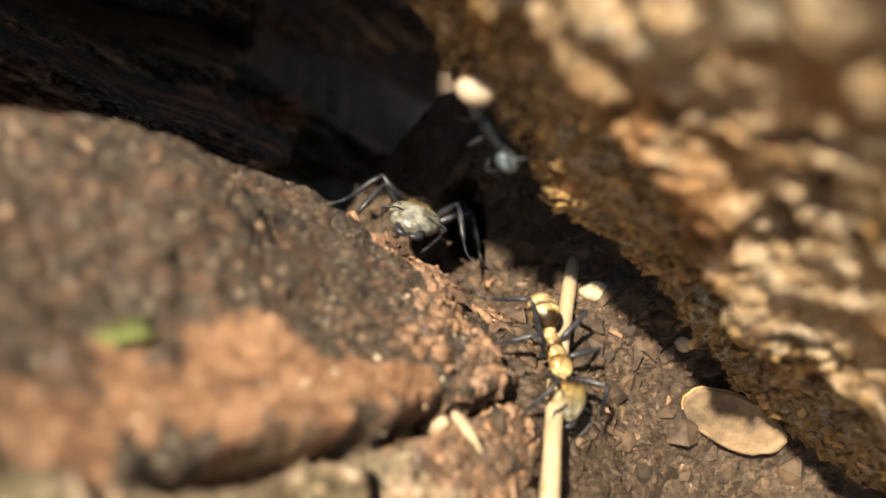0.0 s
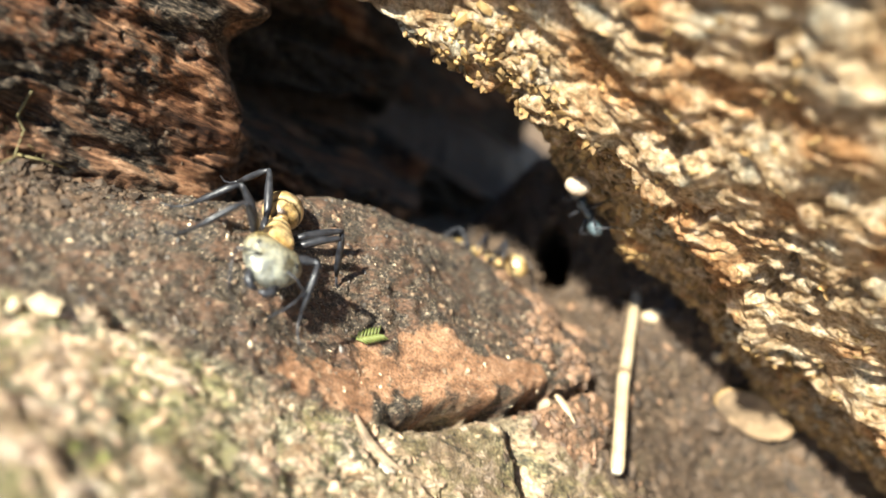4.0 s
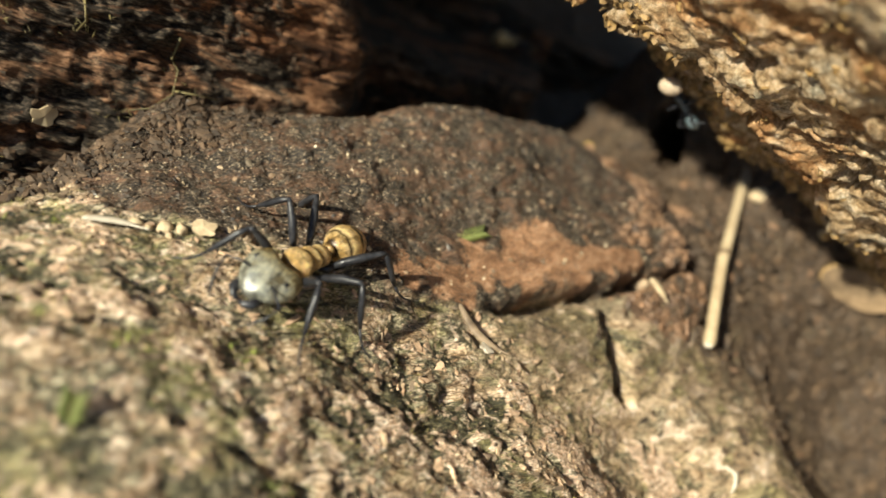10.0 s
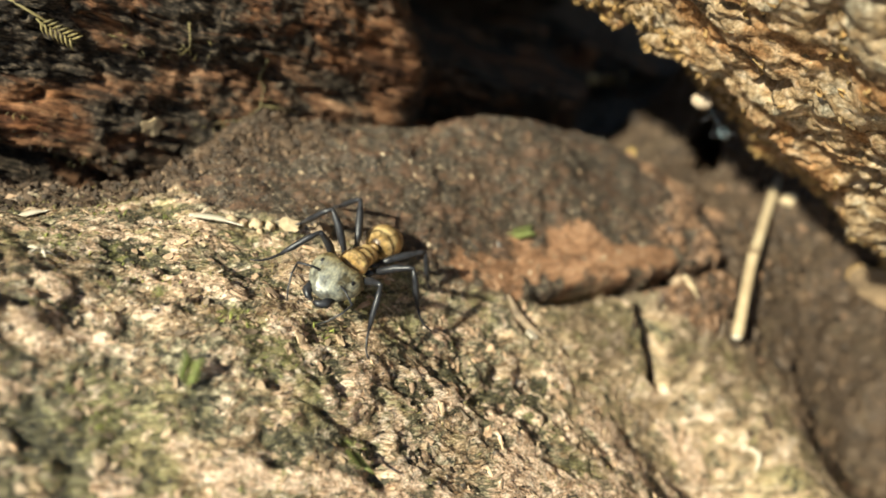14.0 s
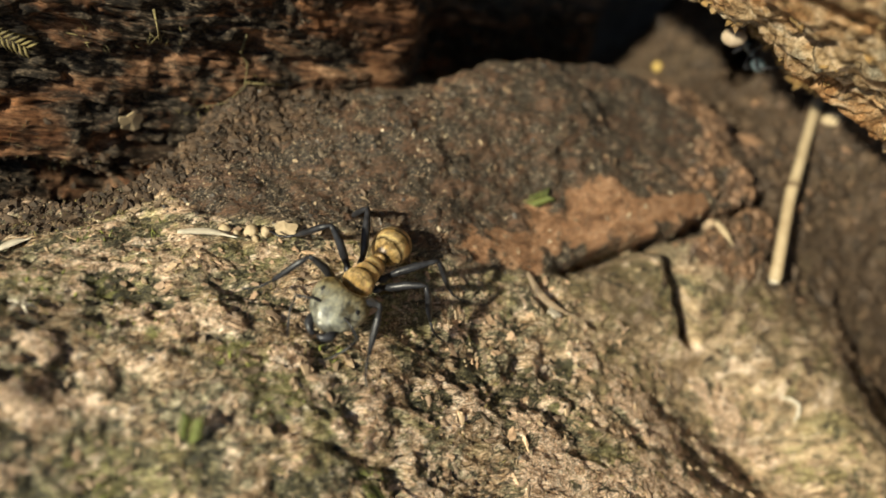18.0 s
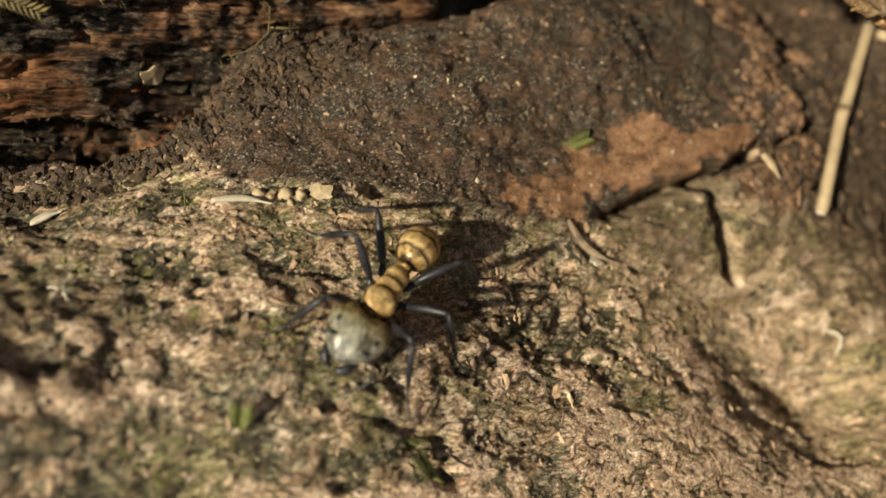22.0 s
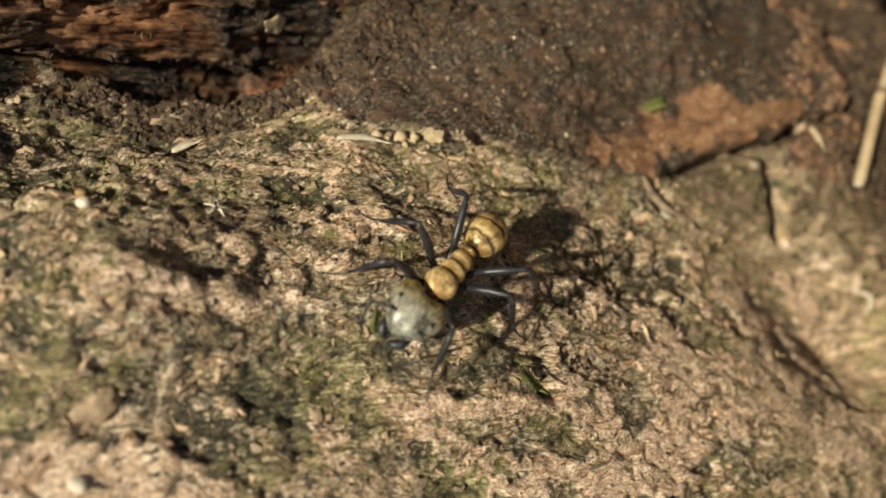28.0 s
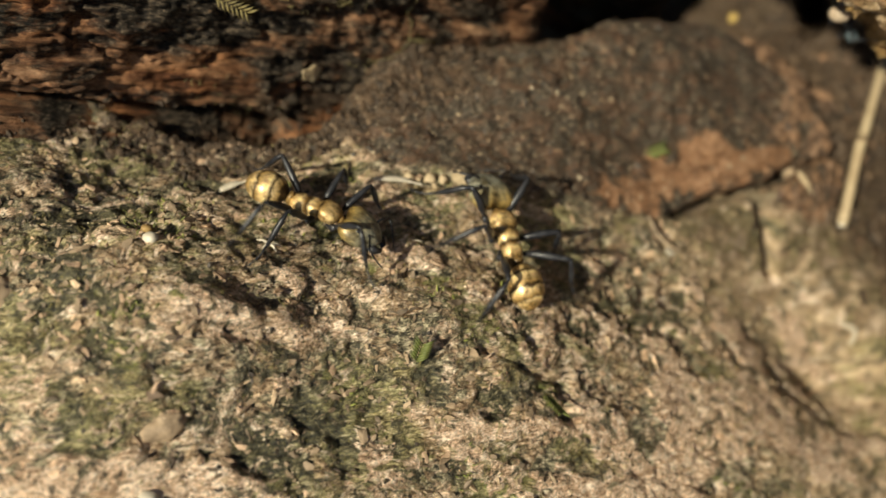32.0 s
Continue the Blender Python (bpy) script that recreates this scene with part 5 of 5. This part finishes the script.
LEGS = ((0.17, 44, 0.88, 26), (0.02, 92, 0.88, 12), (-0.10, 140, 1.02, 8))


def build_ant(label, gaster, thorax, head, shell):
    root = tagged(new("ant"), label, "ant", "ants on the log")
    for name, mat, balls in (
        ("gaster", gaster, [((-0.42, 0, 0.25), (0.185, 0.160, 0.150), (0, -14, 0), 32)]),
        ("petiole", thorax, [((-0.215, 0, 0.25), (0.030, 0.062, 0.075), (0, 10, 0), 12), ((-0.19, 0, 0.19), (0.06, 0.035, 0.03), (0, 0, 0), 10)]),
        ("propodeum", thorax, [((-0.115, 0, 0.24), (0.105, 0.092, 0.088), (0, -18, 0), 18)]),
        ("mesonotum", thorax, [((0.0, 0, 0.262), (0.092, 0.102, 0.080), (0, 0, 0), 18), ((0.02, 0, 0.19), (0.16, 0.065, 0.05), (0, 0, 0), 12)]),
        ("pronotum", thorax, [((0.125, 0, 0.270), (0.110, 0.128, 0.090), (0, 12, 0), 22), ((0.22, 0, 0.24), (0.05, 0.05, 0.045), (0, 20, 0), 10)]),
    ):
        bm = bmesh.new()
        for centre, size, turn, seg in balls:
            ball(bm, centre, size, turn, seg, banded if seg > 30 else plate if mat is thorax and seg > 14 else None)
        part(name, bm, mat, root)
    bm = bmesh.new()
    ball(bm, (0.405, 0, 0.235), (0.200, 0.212, 0.120), (0, 22, 0), 32, heart)
    skull = part("head", bm, head, root)
    for side in (1, -1):
        bm = bmesh.new()
        ball(bm, (0.415, side * 0.148, 0.31), (0.030, 0.024, 0.026), (0, 0, 0), 12)
        part("eye", bm, shell, skull, "glossy black eye")
        bm = bmesh.new()
        rod(bm, [(0.53, side * 0.09, 0.165, 0.045), (0.585, side * 0.09, 0.135, 0.040), (0.615, side * 0.05, 0.12, 0.028), (0.62, side * 0.005, 0.115, 0.010)], 8)
        part("mandible", bm, shell, skull, "black curved mandible")
        bm = bmesh.new()
        rod(bm, [(0.49, side * 0.07, 0.285, 0.011), (0.53, side * 0.16, 0.30, 0.008), (0.57, side * 0.27, 0.27, 0.010)], 7)
        rod(bm, [(0.57, side * 0.27, 0.27, 0.008), (0.62, side * 0.25, 0.19, 0.008), (0.67, side * 0.20, 0.10, 0.008), (0.70, side * 0.15, 0.03, 0.006)], 7)
        part("antenna", bm, shell, skull, "thin black elbowed antenna")
    bm = bmesh.new()
    ball(bm, (0.545, 0, 0.20), (0.06, 0.085, 0.04), (0, 28, 0), 12)
    part("clypeus", bm, head, skull)
    for ob in root.children_recursive:
        ob.data.transform(Matrix.Diagonal((LONG, 1, 1, 1)))
    for side in (1, -1):
        for hx, ang, reach, rise in LEGS:
            bm = bmesh.new()
            rod(bm, [(0.0, 0, -0.02, 0.030), (0.07, 0, -0.02, 0.034), (0.10, 0, 0.02, 0.024)], 8)
            rod(bm, [(0.09, 0, 0.01, 0.020), (0.17, 0, 0.08, 0.034), (0.28 * reach, 0, 0.15, 0.034), (0.40 * reach, 0, 0.22, 0.022), (0.44 * reach, 0, 0.235, 0.018)], 9)
            me = bpy.data.meshes.new("leg")
            bm.to_mesh(me)
            bm.free()
            me.polygons.foreach_set("use_smooth", [True] * len(me.polygons))
            me.materials.append(shell)
            leg = new("leg", me)
            leg.parent = root
            leg.matrix_basis = pose(hx * CM, side * 0.06 * CM, 0.205 * CM, 0, 0, side * ang)
            bm = bmesh.new()
            rod(bm, [(0.43 * reach, 0, 0.24, 0.014), (0.50 * reach, 0, 0.15, 0.026), (0.58 * reach, 0, 0.02, 0.026), (0.64 * reach, 0, -0.07, 0.014)], 8)
            part("tibia", bm, shell, leg)
            bm = bmesh.new()
            rod(bm, [(0.64 * reach, 0, -0.07, 0.011), (0.70 * reach, 0, -0.14, 0.010), (0.77 * reach, 0, -0.185, 0.008), (0.86 * reach, 0, -0.20, 0.006)], 7)
            part("tarsus", bm, shell, leg)
    return root


def shrunk(root, k):
    """A smaller worker of the same build."""
    for ob in [root, *root.children_recursive]:
        if ob.type == "MESH":
            ob.data = ob.data.copy()
            ob.data.transform(Matrix.Scale(k, 4))
        if ob is not root:
            ob.location = ob.location * k
    return root


def legs_of(root):
    return [c for c in root.children if c.name.startswith("leg")]


big_ant = build_ant("golden haired ant with an olive grey head and black legs", GASTER, THORAX, HEAD, SHELL)
hollow_ant = shrunk(copy_thing(big_ant, Matrix()), 0.74)
late_ant = shrunk(copy_thing(big_ant, Matrix()), 0.9)
carrier = build_ant("small blue black ant clinging to the overhang's rim", BLUE_SHELL, BLUE_SHELL, BLUE_SHELL, SHELL)
f, z = Vector((-0.18, 0.15, 0.32)).normalized(), Vector((-0.7, -0.62, -0.2))
z = (z - f * z.dot(f)).normalized()
carrier.matrix_world = Matrix.Translation(Vector((0.17, 4.88, -2.21 + EYE / CM)) * CM) @ Matrix((f, z.cross(f), z)).transposed().to_4x4() @ Matrix.Scale(0.42, 4) @ pose(0, 0, -0.25 * CM)


def cocoon():
    bm = bmesh.new()
    ball(bm, (0, 0, 0), (0.118, 0.088, 0.085), (0, 0, 0), 20, lambda c: c * (1 + 0.05 * noise.noise(c * 3)))
    m = Matrix.Translation(Vector((0.07, 4.55, -1.80 + EYE / CM)) * CM) @ pose(0, 0, 0, 0, 25, 20)
    finish("cocoon", bm, SILK, m, "cream white ant cocoon held on the overhang's rim", "cocoon")


cocoon()

PATH_BIG = [
    (0, -0.57, 6.45, -100, -24), (0.4, -0.42, 6.3, -105, -24), (0.8, -0.38, 6.35, -83, -24), (0.9, -0.45, 6.6, -140, -24), (1.0, -0.56, 6.8, -195, -4), (1.2, -0.9, 6.2, -190, -4), (1.4, -1.2, 5.05, -180, -4), (1.6, -1.46, 4.61, -165, -4), (1.8, -1.7, 4.53, -175, -4), (2.0, -1.9, 4.48, -186, -4), (2.2, -2.15, 4.4, -188, -4), (2.5, -2.4, 4.25, -180, -4), (3.0, -2.5, 3.9, -140, -14), (3.6, -2.45, 3.4, -100, -14),
    (4.5, -2.35, 2.81, -80, -18), (5, -2.33, 2.48, -72, -14), (5.5, -2.26, 2.21, -64, -10), (6, -2.23, 2.26, -59, -9), (6.5, -2.22, 2.19, -62, -9), (7, -2.24, 2.13, -71, -9), (7.5, -2.30, 2.08, -86, -10), (8, -2.35, 2.03, -95, -10), (8.5, -2.35, 2.01, -97, -8), (9, -2.40, 1.86, -99, -6), (9.5, -2.49, 1.81, -111, -5), (10, -2.63, 1.69, -121, -5), (10.5, -2.60, 1.72, -118, -5), (11, -2.60, 1.70, -113, -6), (11.5, -2.62, 1.68, -112, -6), (12, -2.64, 1.64, -110, -6), (12.5, -2.64, 1.60, -109, -5), (13, -2.66, 1.55, -109, -5), (13.5, -2.69, 1.50, -110, -5), (14, -2.69, 1.49, -109, -5), (14.5, -2.67, 1.42, -106, -4), (16.5, -2.63, 1.46, -105, -4), (17, -2.61, 1.36, -102, -4), (17.5, -2.60, 1.35, -102, -4), (18, -2.65, 1.39, -110, -4), (18.5, -2.67, 1.32, -114, -3), (19, -2.62, 1.24, -110, -2), (19.5, -2.63, 1.21, -113, -1), (20, -2.63, 1.18, -114, 1), (20.5, -2.61, 1.09, -114, 2), (21, -2.61, 1.06, -115, 4), (21.5, -2.60, 0.97, -113, 5), (22, -2.60, 0.92, -112, 5), (22.5, -2.61, 0.86, -114, 5), (23, -2.64, 0.79, -118, 5), (23.5, -2.68, 0.75, -120, 4), (24, -2.69, 0.73, -119, 4), (24.5, -2.68, 0.70, -117, 4), (25, -2.74, 0.56, -118, 4), (25.5, -2.74, 0.55, -117, 3), (27.5, -2.75, 0.37, -120, 2), (28, -2.76, 0.32, -120, 0), (28.5, -2.86, 0.29, -132, -2), (29, -3.02, 0.30, -139, -4), (29.5, -3.16, 0.22, -141, -7), (30, -3.27, 0.12, -140, -8), (30.5, -3.37, 0.12, -144, -8), (30.8, -3.09, 0.57, -153, -9), (31, -3.21, 0.48, -155, -11), (31.2, -3.08, 0.47, -168, -8), (31.4, -2.90, 0.68, -208, -3), (31.6, -2.90, 0.75, -209, -4), (31.8, -2.83, 0.88, -224, -8), (32, -2.80, 1.09, -226, -13),
]
PATH_LATE = [(0, -8.2, 0.2, 40), (29.2, -7.0, 0.4, 55), (29.6, -6.63, 0.67, 57), (30, -6.2, 0.97, 45), (30.2, -5.92, 0.98, 40), (30.5, -5.07, 0.96, 19), (30.8, -4.45, 0.86, 1), (31.2, -4.44, 0.82, -7), (31.4, -4.42, 0.73, -12), (31.8, -4.2, 0.63, -1), (32, -4.1, 0.65, 3)]
PATH_HOLLOW = [(0, 0.45, 4.8, -62), (0.6, 0.48, 4.63, -112), (1, 0.52, 4.63, -125), (1.5, 0.46, 4.52, -150), (2, 0.33, 4.47, -176), (2.5, 0.31, 4.64, -182), (3.0, 0.1, 5.0, -200), (3.6, -0.4, 5.5, -220), (4.5, -1.28, 5.25, -190), (5, -1.36, 5.18, -205)]
PATH_WOOD = [(5.4, 5.63, 1.00, 161), (6, 5.11, 1.00, 142), (6.6, 5.29, 1.08, 147), (7.2, 5.14, 1.15, 153), (8, 5.29, 1.22, 132), (8.6, 5.14, 1.02, 101), (9.2, 5.32, 1.06, 60), (10, 5.97, 1.17, 15), (10.6, 7.2, 1.22, 12), (11.4, 7.7, 1.35, 12), (13, 7.7, 1.30, 12), (14.5, 7.4, 1.25, 11), (16.5, 7.7, 1.6, 40), (32, 7.9, 2.2, 40)]


def cling(s, v, turn):
    """A pose on the wood wall."""
    return on_skin("wood", s, v, turn, 0.02)


def stride(root, rows, step=0.75, size=1.0):
    """Swing the legs by the ground that the body covers and turns."""
    phase, past, keys = 0.0, None, []
    for t, m in rows:
        here, ahead = m.translation, m.to_3x3().col[0]
        if past is not None:
            phase += ((here - past[0]).length / CM + 0.35 * ahead.angle(past[1])) / step * 2 * math.pi
        past = (here.copy(), ahead.copy())
        keys.append((t, phase))
    for k, leg in enumerate(legs_of(root)):
        hx, ang, reach, rise = LEGS[k % 3]
        side = 1 if k < 3 else -1
        turn = math.pi * ((k % 3 + (k >= 3)) % 2)
        out = []
        for t, ph in keys:
            swing, lift = 15 * math.sin(ph + turn), 7 * max(0.0, math.cos(ph + turn))
            out.append((t, pose(hx * CM * size, side * 0.06 * CM * size, 0.205 * CM * size, 0, 0, side * (ang + 5 * math.sin(2.1 * k)) - side * swing) @ pose(0, 0, 0, 0, -lift, 0)))
        walk(leg, out)


def steady(rows):
    """Halve the steps that turn far."""
    out = [rows[0]]
    for t, m in rows[1:]:
        t0, m0 = out[-1]
        a, b = m0.to_quaternion(), m.to_quaternion()
        if a.rotation_difference(b).angle > radians(60):
            for f in (0.33, 0.67):
                out.append((t0 + (t - t0) * f, Matrix.Translation(m0.translation.lerp(m.translation, f)) @ a.slerp(b, f).to_matrix().to_4x4()))
        out.append((t, m))
    return out


def motions():
    big = [(t, stand(x, y, a, 0.12 if t < 0.95 else 0.06, 0, nod)) for t, x, y, a, nod in PATH_BIG]
    late = [(t, stand(x, y, a, 0.05)) for t, x, y, a in PATH_LATE]
    hollow = [(t, stand(x, y, a, 0.05)) for t, x, y, a in PATH_HOLLOW] + [(t, cling(s, v, a)) for t, s, v, a in PATH_WOOD]
    for root, rows, size in ((big_ant, big, 1.0), (late_ant, late, 0.9), (hollow_ant, hollow, 0.74)):
        rows = steady(rows)
        walk(root, rows)
        stride(root, rows, 0.75 * size, size)


motions()
